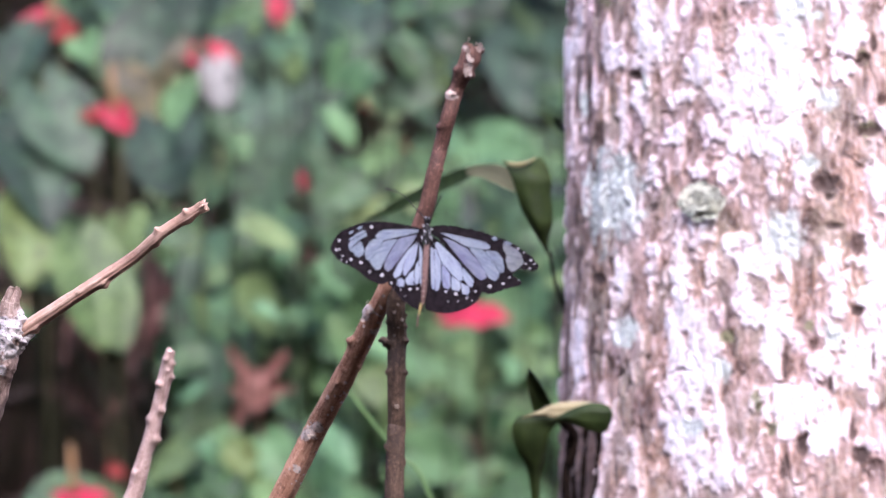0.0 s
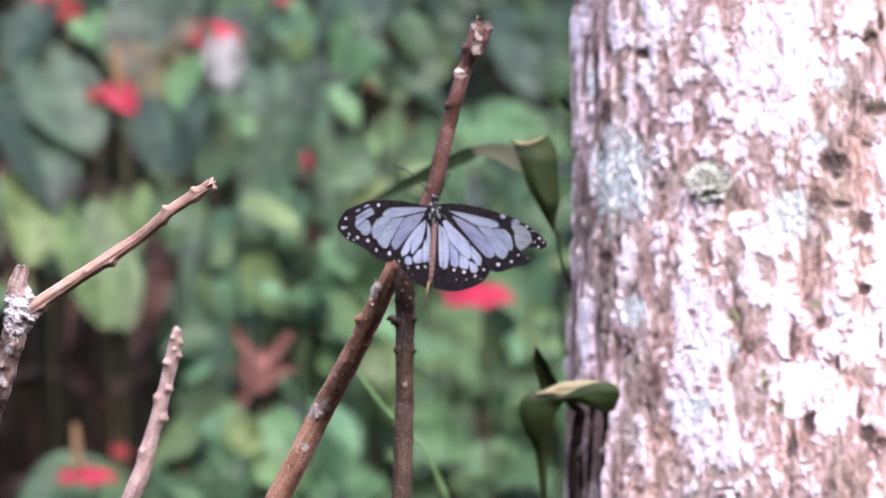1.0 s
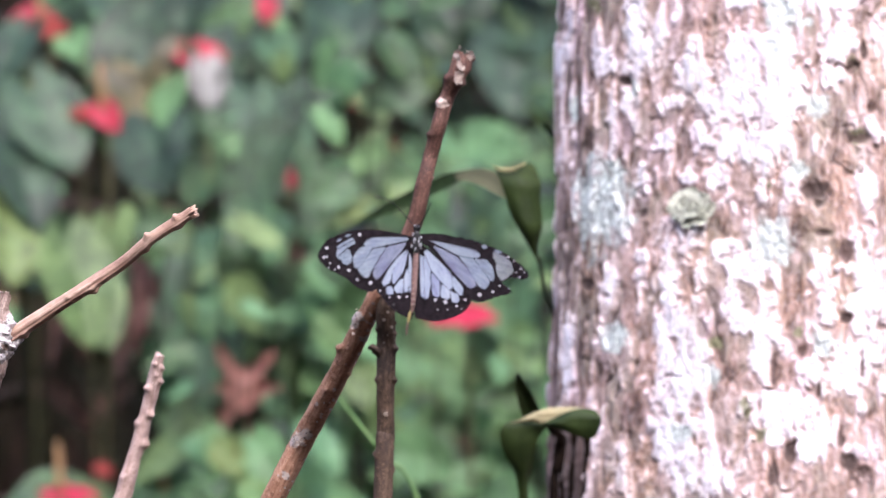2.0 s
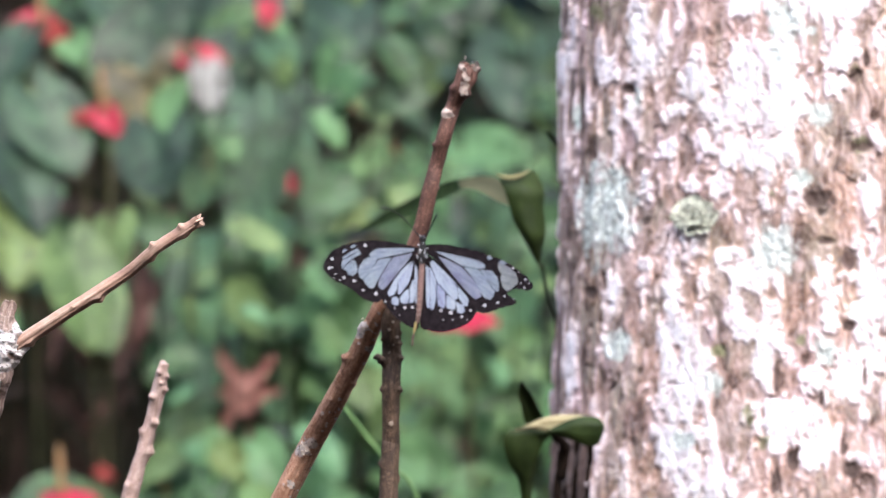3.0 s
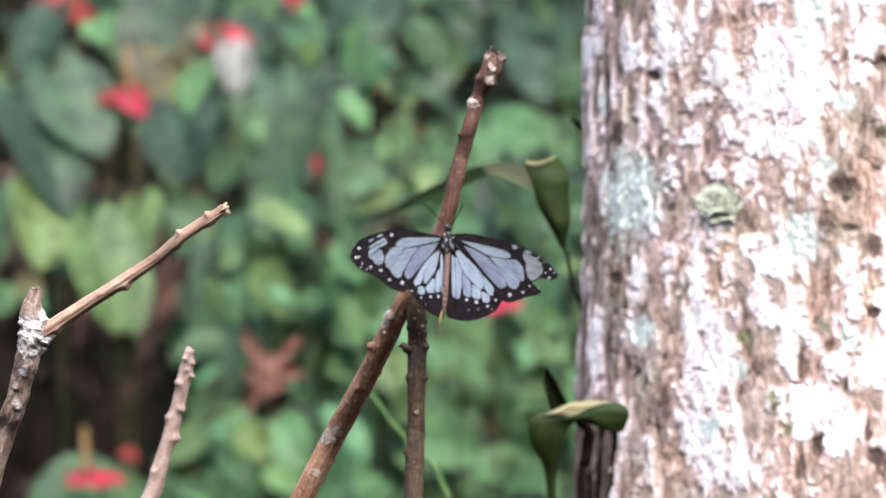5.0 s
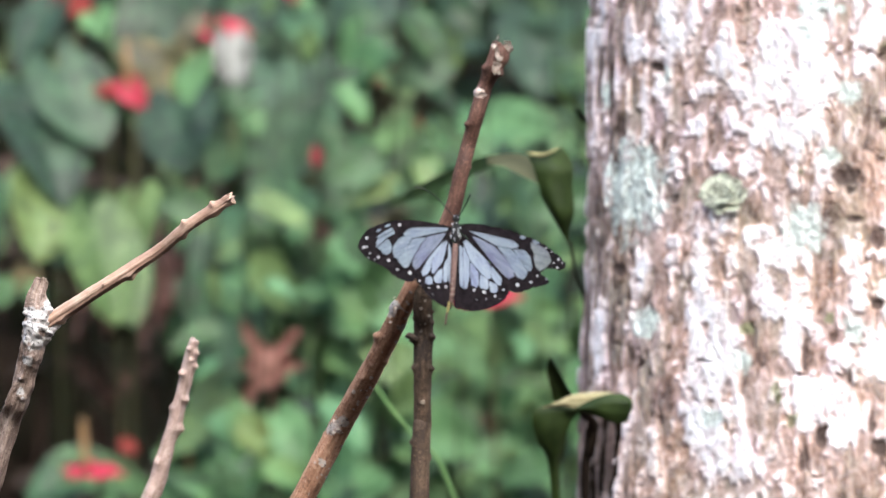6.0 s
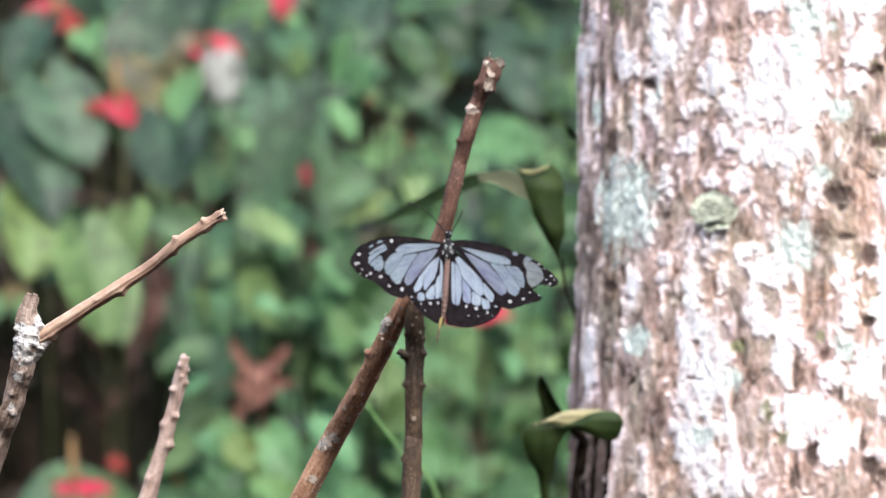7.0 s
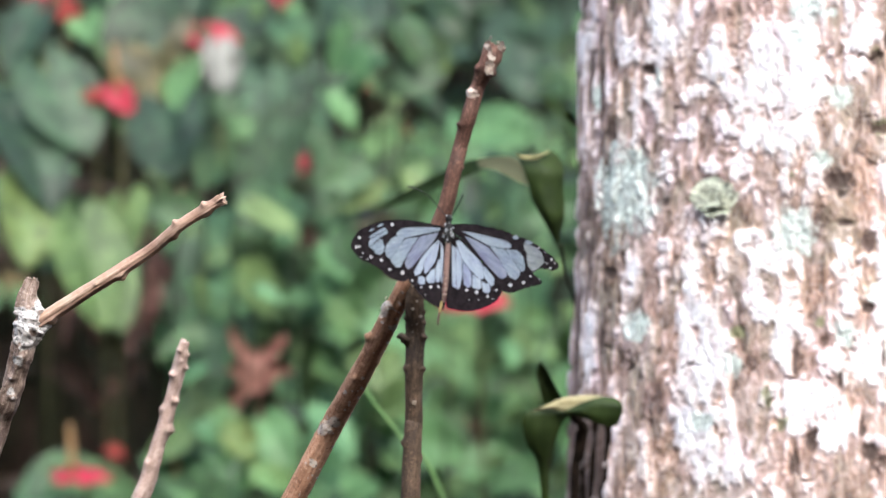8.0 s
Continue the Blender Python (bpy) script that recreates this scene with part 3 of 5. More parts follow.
    anthurium(-0.453, 6.45, [(-0.428, 6.45, 0.566, 0.115, 80, 50, 26, "g"), (-0.503, 6.50, 0.560, 0.099, -70, 50, -3, "g")],
              [(-0.4422, 6.3500, 0.5832, 0.062, 90, 68, 0, SPATHE, True), (-0.4142, 6.5000, 0.6070, 0.024, 60, 25, 0, SPATHE_DARK, False)], FLOWERING)
    anthurium(-0.264, 6.55, [(-0.279, 6.50, 0.603, 0.122, 58, 54.6, -27, "f"), (-0.165, 6.60, 0.613, 0.118, -30, 49.4, 25, "f"), (-0.328, 6.70, 0.654, 0.090, -10, 46.8, -38, "g"), (-0.203, 6.40, 0.586, 0.114, 12, 52, -28, "g"), (-0.324, 6.40, 0.594, 0.114, 30, 52, -35, "g")])
    anthurium(-0.172, 6.95, [(-0.236, 6.95, 0.870, 0.118, 14, 52, -35, "f"), (-0.141, 6.85, 0.740, 0.110, -18, 52, -15, "f"), (-0.112, 6.95, 0.784, 0.105, 20, 54.6, -10, "f"), (-0.169, 6.75, 0.675, 0.102, 30, 57.2, -34, "f")])
    anthurium(-0.064, 6.85, [(-0.085, 6.70, 0.654, 0.102, -24, 54.6, 15, "f"), (0.012, 6.85, 0.748, 0.110, 10, 52, -38, "f"), (0.102, 6.70, 0.632, 0.102, -12, 54.6, 34, "f"), (-0.300, 7.00, 0.870, 0.100, -20, 54.6, 11, "g"), (-0.300, 6.90, 0.731, 0.117, 10, 52, -7, "g"), (0.059, 6.95, 0.753, 0.124, -10, 52, 30, "f"), (0.005, 7.00, 0.776, 0.119, 16, 52, -22, "g"), (0.102, 6.95, 0.909, 0.118, -20, 54.6, 37, "g"), (0.109, 6.90, 0.808, 0.111, 14, 54.6, -21, "f")])
    anthurium(-0.114, 7.15, [(-0.201, 7.10, 0.758, 0.120, -14, 52, 14, "f"), (-0.147, 7.15, 0.805, 0.121, 18, 54.6, 27, "f"), (-0.093, 7.00, 0.705, 0.112, -8, 52, -30, "f"), (-0.124, 6.75, 0.615, 0.108, 24, 54.6, 12, "f"), (-0.035, 7.10, 0.766, 0.120, -20, 54.6, -40, "f")])
    anthurium(0.028, 7.05, [(-0.018, 6.90, 0.647, 0.111, 16, 52, 39, "f"), (0.044, 7.00, 0.705, 0.112, -16, 54.6, -37, "f"), (0.090, 6.95, 0.684, 0.112, 8, 52, -35, "f"), (0.073, 6.80, 0.582, 0.109, -22, 54.6, 29, "f")])
    anthurium(-0.300, 6.50, [(-0.133, 6.55, 0.542, 0.075, 40, 55, 10, "w"), (-0.345, 6.45, 0.555, 0.100, -30, 55, 12, "f"), (-0.270, 6.45, 0.560, 0.090, 20, 50, -20, "f")],
              [(-0.330, 6.40, 0.548, 0.030, 0, 70, 0, LEAF_GREEN, True)], "low anthurium plant with a bare yellow flower spike")
    # dried foliage hanging in the bed
    anthurium(-0.392, 6.95, [(-0.397, 6.90, 0.797, 0.081, -10, 15, 19, "d"), (-0.387, 6.95, 0.854, 0.075, 30, 15, -29, "d"), (0.046, 6.80, 0.616, 0.060, 40, 15, 7, "d"), (-0.136, 6.50, 0.591, 0.045, 30, 20, -12, "d"), (-0.335, 6.70, 0.930, 0.034, 40, 20, -12, "d"), (-0.180, 7.20, 0.869, 0.057, 30, 15, 20, "d"), (-0.549, 7.30, 0.738, 0.093, -20, 15, -40, "d"), (-0.504, 7.30, 0.770, 0.079, 15, 15, 27, "d"), (-0.441, 7.20, 0.732, 0.092, -25, 15, -25, "d"), (-0.514, 7.10, 0.675, 0.077, 60, 32.5, 28, "d"), (-0.459, 7.10, 0.667, 0.084, -60, 32.5, -39, "d")],
              (), "withered brown plant with shrivelled hanging leaves")


GAPS = ((-0.073, 1.135, 0.03), (-0.175, 0.936, 0.03), (-0.245, 1.155, 0.025), (-0.526, 1.166, 0.025), (-0.05, 1.018, 0.03), (-0.28, 0.885, 0.025), (-0.448, 0.971, 0.055), (-0.128, 1.018, 0.035), (-0.175, 0.870, 0.03), (0.065, 1.085, 0.045), (-0.29, 0.935, 0.035), (-0.595, 1.225, 0.05), (-0.50, 0.67, 0.13), (0.05, 0.60, 0.03), (-0.412, 0.80, 0.042), (-0.43, 0.70, 0.055), (-0.375, 0.635, 0.035))
CLEAR = ((-0.0305, 1.188, 0.022), (-0.097, 1.0937, 0.022), (-0.046, 1.0219, 0.022), (-0.136, 1.061, 0.028), (0.042, 0.802, 0.085), (-0.447, 1.074, 0.045), (-0.308, 1.14, 0.06), (-0.188, 0.983, 0.03), (-0.249, 0.70, 0.075), (-0.225, 1.22, 0.035), (-0.525, 1.20, 0.06), (-0.495, 0.57, 0.06), (0.09, 1.03, 0.07), (-0.23, 0.99, 0.06))


def open_spot(x, y, z, spots=GAPS, grow=0.0):
    """True where the bed has an opening between the plants."""
    k = 7.0 / y
    return any(math.hypot(x * k - gx, 0.9 + (z - 0.9) * k - gz) < r + grow for gx, gz, r in spots)


def build_bed():
    """The rest of the bed, up the bank and to both sides."""
    rnd.seed(12)
    made = 0
    for i in range(1200):
        x, y = rnd.uniform(-2.3, 2.3), 6.3 + 3.9 * rnd.random() ** 1.1
        inside = abs(x) < 0.115 * y
        if rnd.random() > (1.0 if inside and y > 6.9 else 0.22):
            continue
        if -0.78 < x < -0.36 and y < 7.5:
            continue
        if inside and y < 6.95:
            continue
        g = float(bank(x, y))
        leaves = []
        for k in range(rnd.randint(4, 6)):
            z = g + rnd.uniform(0.12, 0.44)
            # light over the bank set by leaf colour: brighter kinds low, darker high
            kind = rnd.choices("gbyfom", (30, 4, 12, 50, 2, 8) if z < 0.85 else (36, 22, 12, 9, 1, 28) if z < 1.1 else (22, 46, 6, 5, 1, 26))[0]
            leaves.append((x + rnd.gauss(0, 0.10), y - abs(rnd.gauss(0.05, 0.08)), z, rnd.uniform(0.08, 0.18) * (0.6 if kind in "odf" else 1.0),
                           rnd.gauss(0, 38), rnd.uniform(20, 72), rnd.gauss(0, 32), kind))
        leaves = [row for row in leaves if not open_spot(*row[:3], GAPS, 0.22 * row[3]) and not (row[1] < 7.7 and open_spot(*row[:3], CLEAR, 0.1 * row[3]))]
        if not leaves:
            continue
        flowers = []
        if rnd.random() < 0.04 and not inside:
            flowers.append((x + rnd.gauss(0, 0.06), y - 0.1, g + rnd.uniform(0.3, 0.46), rnd.uniform(0.04, 0.07), rnd.gauss(0, 30), rnd.uniform(15, 60), 0, rnd.choice((SPATHE_DARK, SPATHE_DARK, SPATHE)), True))
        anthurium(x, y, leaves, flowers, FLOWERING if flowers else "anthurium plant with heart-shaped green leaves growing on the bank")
        made += 1
        if made >= 190:
            break


build_front_plants()
build_bed()


def build_herbs():
    """Small-leaved undergrowth between the anthuriums."""
    rnd.seed(13)
    for i in range(190):
        y = 6.3 + 2.3 * rnd.random()
        x = rnd.uniform(-0.105, 0.105) * y if i < 165 else rnd.uniform(-2, 2)
        if -0.70 < x < -0.36 and y < 7.6:
            continue
        g = float(bank(x, y))
        herb = tagged(empty("herb", x, y, g), "low herb with small fresh green leaves among the anthuriums", "plant", "low herbs on the bank")
        for k in range(rnd.randint(6, 10)):
            at = (x + rnd.gauss(0, 0.06), y - abs(rnd.gauss(0.04, 0.05)), g + rnd.uniform(0.06, 0.36))
            if open_spot(*at) or (y < 7.1 and open_spot(*at, CLEAR)):
                continue
            # herbs too: bright kinds low down to lift the shaded foot
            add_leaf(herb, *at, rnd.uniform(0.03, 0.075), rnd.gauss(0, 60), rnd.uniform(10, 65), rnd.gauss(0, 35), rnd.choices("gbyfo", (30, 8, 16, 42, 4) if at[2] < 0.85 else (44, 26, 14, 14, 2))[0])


build_herbs()


def build_low_cover():
    """Fresh low growth that closes the foot of the bed."""
    rnd.seed(14)
    for i in range(72):
        y = 6.95 + 0.65 * rnd.random()
        x = rnd.uniform(-0.36, 0.24)
        g = float(bank(x, y))
        rows = []
        for k in range(rnd.randint(5, 8)):
            at = (x + rnd.gauss(0, 0.07), y - abs(rnd.gauss(0.02, 0.04)), g + rnd.uniform(0.05, 0.30))
            if not open_spot(*at, CLEAR) and not open_spot(*at, GAPS, 0.02):
                # mostly bright kinds, so the shaded foot of the bed looks lit
                rows.append((*at, rnd.uniform(0.09, 0.145), rnd.gauss(0, 40), rnd.uniform(35, 62), rnd.gauss(0, 30), rnd.choices("gyf", (22, 14, 64))[0]))
        if rows:
            herb = tagged(empty("herb", x, y, g), "low herb with broad fresh green leaves among the anthuriums", "plant", "low herbs on the bank")
            for row in rows:
                add_leaf(herb, *row)


build_low_cover()


def build_dry_leaf():
    """A large lobed dead leaf hung up in the bed."""
    leaf = tagged(empty("dead_leaf", -0.2350, 6.42, 0.7150), "large lobed reddish brown dead leaf caught in the plants", "dead leaf")
    lobes = ((50, 64, 19), (120, 70, 20), (2, 50, 22), (175, 36, 24), (238, 88, 15))
    turn = np.linspace(0, 2 * np.pi, 120, endpoint=False)
    edge = 27 + 0 * turn
    for at, long, wide in lobes:
        off = (np.degrees(turn) - at + 180) % 360 - 180
        edge = np.maximum(edge, long * np.exp(-np.abs(off / wide) ** 1.3))
    edge = edge * (1 + 0.08 * lattice(turn * 9, turn * 0 + 2, 87))
    u, a = np.meshgrid(np.linspace(0, 1, 9), turn, indexing="ij")
    rad = u * edge[None, :] * 0.001
    x, z = rad * np.cos(a), rad * np.sin(a)
    y = 0.012 * fbm(x * 28 + 4, z * 28, 88, 2) - 0.010 * u ** 2
    part("blade", grid_mesh("blade", np.stack([x, y, z], -1), 9, 120, True), LEAF_DEAD, leaf)
    part("petiole", tube("petiole", [(0, 0.002, 0, 0.0030), (0.006, 0.05, -0.10, 0.0028), (0.0, 0.07, float(bank(-0.235, 6.49)) - 0.74, 0.0030)], 8, 6), LEAF_DEAD, leaf)


LEAF_DEAD = plain_material("dead_leaf", (0.13, 0.052, 0.038), (0.31, 0.150, 0.122), 40, 0.75, 0.5, 0.003, 0.2)
build_dry_leaf()


def build_tall_herbs():
    """Tall thin herbs with small leaves in front of the anthuriums."""
    rnd.seed(15)
    for i in range(112):
        y = 6.15 + 0.75 * rnd.random()
        x = -0.64 + 0.90 * rnd.random()
        if x * 7.0 / y < -0.36 or (-0.035 < x * 7.0 / y < 0.12 and i % 3):
            continue
        g = float(bank(x, y))
        herb = tagged(empty("tall_herb", x, y, g), "tall thin herb with small scattered green leaves", "plant", "tall herbs on the bank")
        tall = rnd.uniform(0.45, 1.05)
        bend = rnd.gauss(0, 0.05)
        part("stem", tube("stem", [(0, 0, -0.03, 0.0022), (bend * 0.4, 0, tall * 0.5, 0.0017), (bend, 0.01, tall, 0.0008)], 6, 5), STALK, herb)
        for k in range(rnd.randint(7, 12)):
            h = tall * (0.12 + 0.88 * rnd.random())
            bx = x + bend * (h / tall) ** 1.5
            at = (bx + rnd.choice((-1, 1)) * rnd.uniform(0.01, 0.05), y - rnd.uniform(0.0, 0.04), g + h)
            if open_spot(*at) or open_spot(*at, CLEAR):
                continue
            # brightness by height again put into the kind of leaf
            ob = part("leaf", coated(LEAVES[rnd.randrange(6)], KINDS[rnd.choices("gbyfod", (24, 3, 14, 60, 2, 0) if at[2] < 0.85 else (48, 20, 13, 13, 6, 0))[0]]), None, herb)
            ob.matrix_basis = facing(at[0] - x, at[1] - y, h, rnd.gauss(0, 55), rnd.uniform(0, 65), rnd.gauss(0, 40), rnd.uniform(0.03, 0.075) / 0.20)
            tip = ob.matrix_basis @ Vector((0, -0.066, 0))
            part("petiole", tube("petiole", [(bx - x, 0, h - 0.012, 0.0009), (*tip, 0.0007)], 5, 3), STALK, herb)


build_tall_herbs()


def build_litter():
    """Dead leaves lying on the soil of the bank."""
    r = np.random.RandomState(4)
    verts, faces = [], []
    for i in range(1500):
        x, y = r.uniform(-2, 2), r.uniform(5.6, 9.5)
        z = float(bank(x, y)) + 0.012
        a, L, w = r.uniform(0, 6.3), r.uniform(0.03, 0.09), r.uniform(0.012, 0.03)
        lift = r.uniform(0.005, 0.03)
        d, s = np.array([np.cos(a), np.sin(a), 0.45 * np.sin(a)]), np.array([-np.sin(a), np.cos(a), 0.45 * np.cos(a)])
        p = np.array([x, y, z])
        k = len(verts)
        for q, e, h in ((-1, 0, 0), (-0.3, 1, lift), (-0.3, -1, lift * 0.6), (0.4, 0.8, lift), (0.4, -0.8, lift), (1, 0, lift * 1.2)):
            verts.append((p + d * L * q + s * w * e + np.array([0, 0, h])).tolist())
        faces += [[k, k + 2, k + 1], [k + 1, k + 2, k + 4, k + 3], [k + 3, k + 4, k + 5]]
    mesh = bpy.data.meshes.new("leaf_litter")
    mesh.from_pydata(verts, [], faces)
    tagged(part("leaf_litter", mesh, LITTER), "brown dead leaves scattered over the soil", "leaf litter", kind="stuff")


build_litter()


# ---- the tree trunk ----
TX, TY, TR = 0.262, 2.86, 0.19


# patches on the side of the bark that the clearing lights: x, z, half width, half height
PALE_HIGH = ((0.1135, 1.0181, 0.0040, 0.0107), (0.1193, 0.9989, 0.0040, 0.0061), (0.1402, 0.9848, 0.0073, 0.0106), (0.1344, 0.9713, 0.0049, 0.0036), (0.1283, 0.9505, 0.0049, 0.0046),
             (0.1463, 0.9523, 0.0048, 0.0121), (0.0784, 1.0117, 0.0022, 0.0157), (0.0992, 0.9937, 0.0037, 0.0080), (0.1013, 0.9723, 0.0025, 0.0092), (0.1789, 0.9723, 0.0216, 0.0186),
             (0.1759, 0.9964, 0.0150, 0.0120), (0.1658, 1.0273, 0.0075, 0.0060), (0.2153, 1.0003, 0.0105, 0.0075), (0.2226, 1.0256, 0.0119, 0.0054), (0.2124, 0.9824, 0.0075, 0.0060),
             (0.1687, 0.9484, 0.0180, 0.0105), (0.2314, 0.9251, 0.0066, 0.0089), (0.1556, 0.9320, 0.0075, 0.0060), (0.1402, 0.9300, 0.0048, 0.0036), (0.1173, 0.9278, 0.0037, 0.0092))
PALE_LOW = ((0.1585, 0.8943, 0.0066, 0.0042), (0.1713, 0.8808, 0.0114, 0.0075), (0.1179, 0.8887, 0.0049, 0.0037), (0.1463, 0.9000, 0.0036, 0.0085), (0.1324, 0.8699, 0.0039, 0.0158),
            (0.1045, 0.8696, 0.0028, 0.0092), (0.2106, 0.8704, 0.0072, 0.0224), (0.0819, 0.8463, 0.0022, 0.0094), (0.0833, 0.8251, 0.0028, 0.0109), (0.1353, 0.8245, 0.0109, 0.0176),
            (0.1324, 0.7904, 0.0097, 0.0091), (0.1475, 0.7764, 0.0121, 0.0127), (0.1344, 0.8530, 0.0079, 0.0055), (0.1672, 0.8522, 0.0084, 0.0048), (0.2027, 0.8270, 0.0066, 0.0084),
            (0.1780, 0.8334, 0.0054, 0.0108), (0.1890, 0.8089, 0.0120, 0.0105), (0.2232, 0.8299, 0.0107, 0.0119), (0.2115, 0.7975, 0.0072, 0.0090), (0.2056, 0.7873, 0.0072, 0.0066),
            (0.2282, 0.7846, 0.0048, 0.0039), (0.1870, 0.7933, 0.0039, 0.0060), (0.2109, 0.8555, 0.0048, 0.0042), (0.2314, 0.8764, 0.0042, 0.0119), (0.1643, 0.8642, 0.0042, 0.0120))
BARE = ((0.1423, 1.0123, 0.0145, 0.0127), (0.1222, 0.9780, 0.0061, 0.0128), (0.0902, 1.0281, 0.0050, 0.0099), (0.0816, 0.9863, 0.0050, 0.0081), (0.1664, 1.0140, 0.0078, 0.0084),
        (0.2182, 0.9600, 0.0048, 0.0096), (0.2285, 0.9719, 0.0042, 0.0066), (0.1243, 0.9082, 0.0079, 0.0079), (0.1304, 0.9219, 0.0055, 0.0049), (0.2182, 0.9048, 0.0107, 0.0090),
        (0.1957, 0.8746, 0.0060, 0.0120), (0.1762, 0.8688, 0.0060, 0.0048), (0.1597, 0.8657, 0.0072, 0.0054), (0.1643, 0.8220, 0.0078, 0.0157), (0.1730, 0.8027, 0.0048, 0.0144),
        (0.1742, 0.7817, 0.0126, 0.0090), (0.2203, 0.8096, 0.0054, 0.0042), (0.0885, 0.8668, 0.0056, 0.0093), (0.1091, 0.8543, 0.0092, 0.0123), (0.1120, 0.8085, 0.0104, 0.0122),
        (0.1179, 0.7843, 0.0061, 0.0122), (0.2138, 0.7719, 0.0060, 0.0048), (0.0931, 0.8199, 0.0050, 0.0155))
HOLLOWS = ((0.1074, 0.9838, 0.0028, 0.0025), (0.0902, 0.9515, 0.0028, 0.0056), (0.2314, 0.9972, 0.0015, 0.0042), (0.2255, 0.9883, 0.0036, 0.0036), (0.2291, 0.9510, 0.0048, 0.0030),
           (0.0899, 0.8733, 0.0025, 0.0028), (0.0978, 0.8809, 0.0019, 0.0046), (0.1173, 0.9116, 0.0018, 0.0024), (0.2056, 0.9236, 0.0084, 0.0045), (0.2080, 0.9167, 0.0024, 0.0024),
           (0.2223, 0.8907, 0.0042, 0.0051), (0.2106, 0.9009, 0.0045, 0.0018), (0.1027, 0.8228, 0.0015, 0.0028), (0.1835, 0.8184, 0.0027, 0.0015), (0.1850, 0.8308, 0.0015, 0.0084),
           (0.1949, 0.7872, 0.0030, 0.0054), (0.2200, 0.7937, 0.0018, 0.0066), (0.2244, 0.7809, 0.0036, 0.0045), (0.2323, 0.7756, 0.0036, 0.0027), (0.2086, 0.8187, 0.0015, 0.0048),
           (0.2223, 0.8564, 0.0030, 0.0027), (0.2308, 0.8308, 0.0012, 0.0060), (0.1861, 0.7750, 0.0024, 0.0060))
CRUSTOSE = ((0.0975, 0.9170, 0.0130, 0.0222), (0.1890, 1.0171, 0.0084, 0.0108), (0.1855, 1.0019, 0.0039, 0.0054), (0.2007, 1.0128, 0.0054, 0.0024), (0.1841, 0.8967, 0.0078, 0.0108),
            (0.1978, 0.9341, 0.0042, 0.0048), (0.1054, 0.8429, 0.0055, 0.0080), (0.1533, 0.8255, 0.0042, 0.0054), (0.2106, 0.8417, 0.0045, 0.0066), (0.0824, 0.9681, 0.0019, 0.0094),
            (0.1132, 0.9799, 0.0018, 0.0046), (0.2080, 0.9675, 0.0072, 0.0054), (0.1382, 0.7942, 0.0061, 0.0048), (0.2270, 0.8645, 0.0042, 0.0042))
MOSSY = ((0.1829, 0.9267, 0.0021, 0.0027), (0.1978, 0.8497, 0.0024, 0.0036), (0.2255, 0.9898, 0.0030, 0.0042), (0.1716, 0.8086, 0.0036, 0.0060), (0.1789, 0.7953, 0.0048, 0.0036),
         (0.0917, 1.0273, 0.0050, 0.0062), (0.2285, 0.9525, 0.0054, 0.0042), (0.1556, 0.8430, 0.0048, 0.0030))


def patches(rows, x, z, ragged=0.3, edge=1.0, seed=61):
    """Ragged patches: 1 well inside, 0 well outside, one half at their rims."""
    out = np.zeros_like(x)
    zc = z[:, 0]
    for k, (cx, cz, rx, rz) in enumerate(rows):
        i0, i1 = np.searchsorted(zc, (cz - 2.2 * rz, cz + 2.2 * rz))
        if i1 <= i0:
            continue
        X, Z = x[i0:i1], z[i0:i1]
        d = (np.abs((X - cx) / rx) ** 2.4 + np.abs((Z - cz) / rz) ** 2.4) ** (1 / 2.4)
        d = d + ragged * fbm(X * 330 + 3 * k, Z * 230, seed, 3, 0.6)
        out[i0:i1] = np.maximum(out[i0:i1], np.clip(0.5 + (1 - d) / edge, 0, 1))
    return out


def scale_rows():
    """Scattered flakes of pale crust between the larger patches."""
    r = random.Random(21)
    rows = []
    for k in range(520):
        cx, cz = r.uniform(0.072, 0.262), r.uniform(0.72, 1.08)
        rx = r.choice((0.0010, 0.0013, 0.0017, 0.0022, 0.0030))
        rows.append((cx, cz, rx, rx * r.uniform(1.1, 2.6) * (1.6 if cx < 0.11 else 1.0)))
    return rows


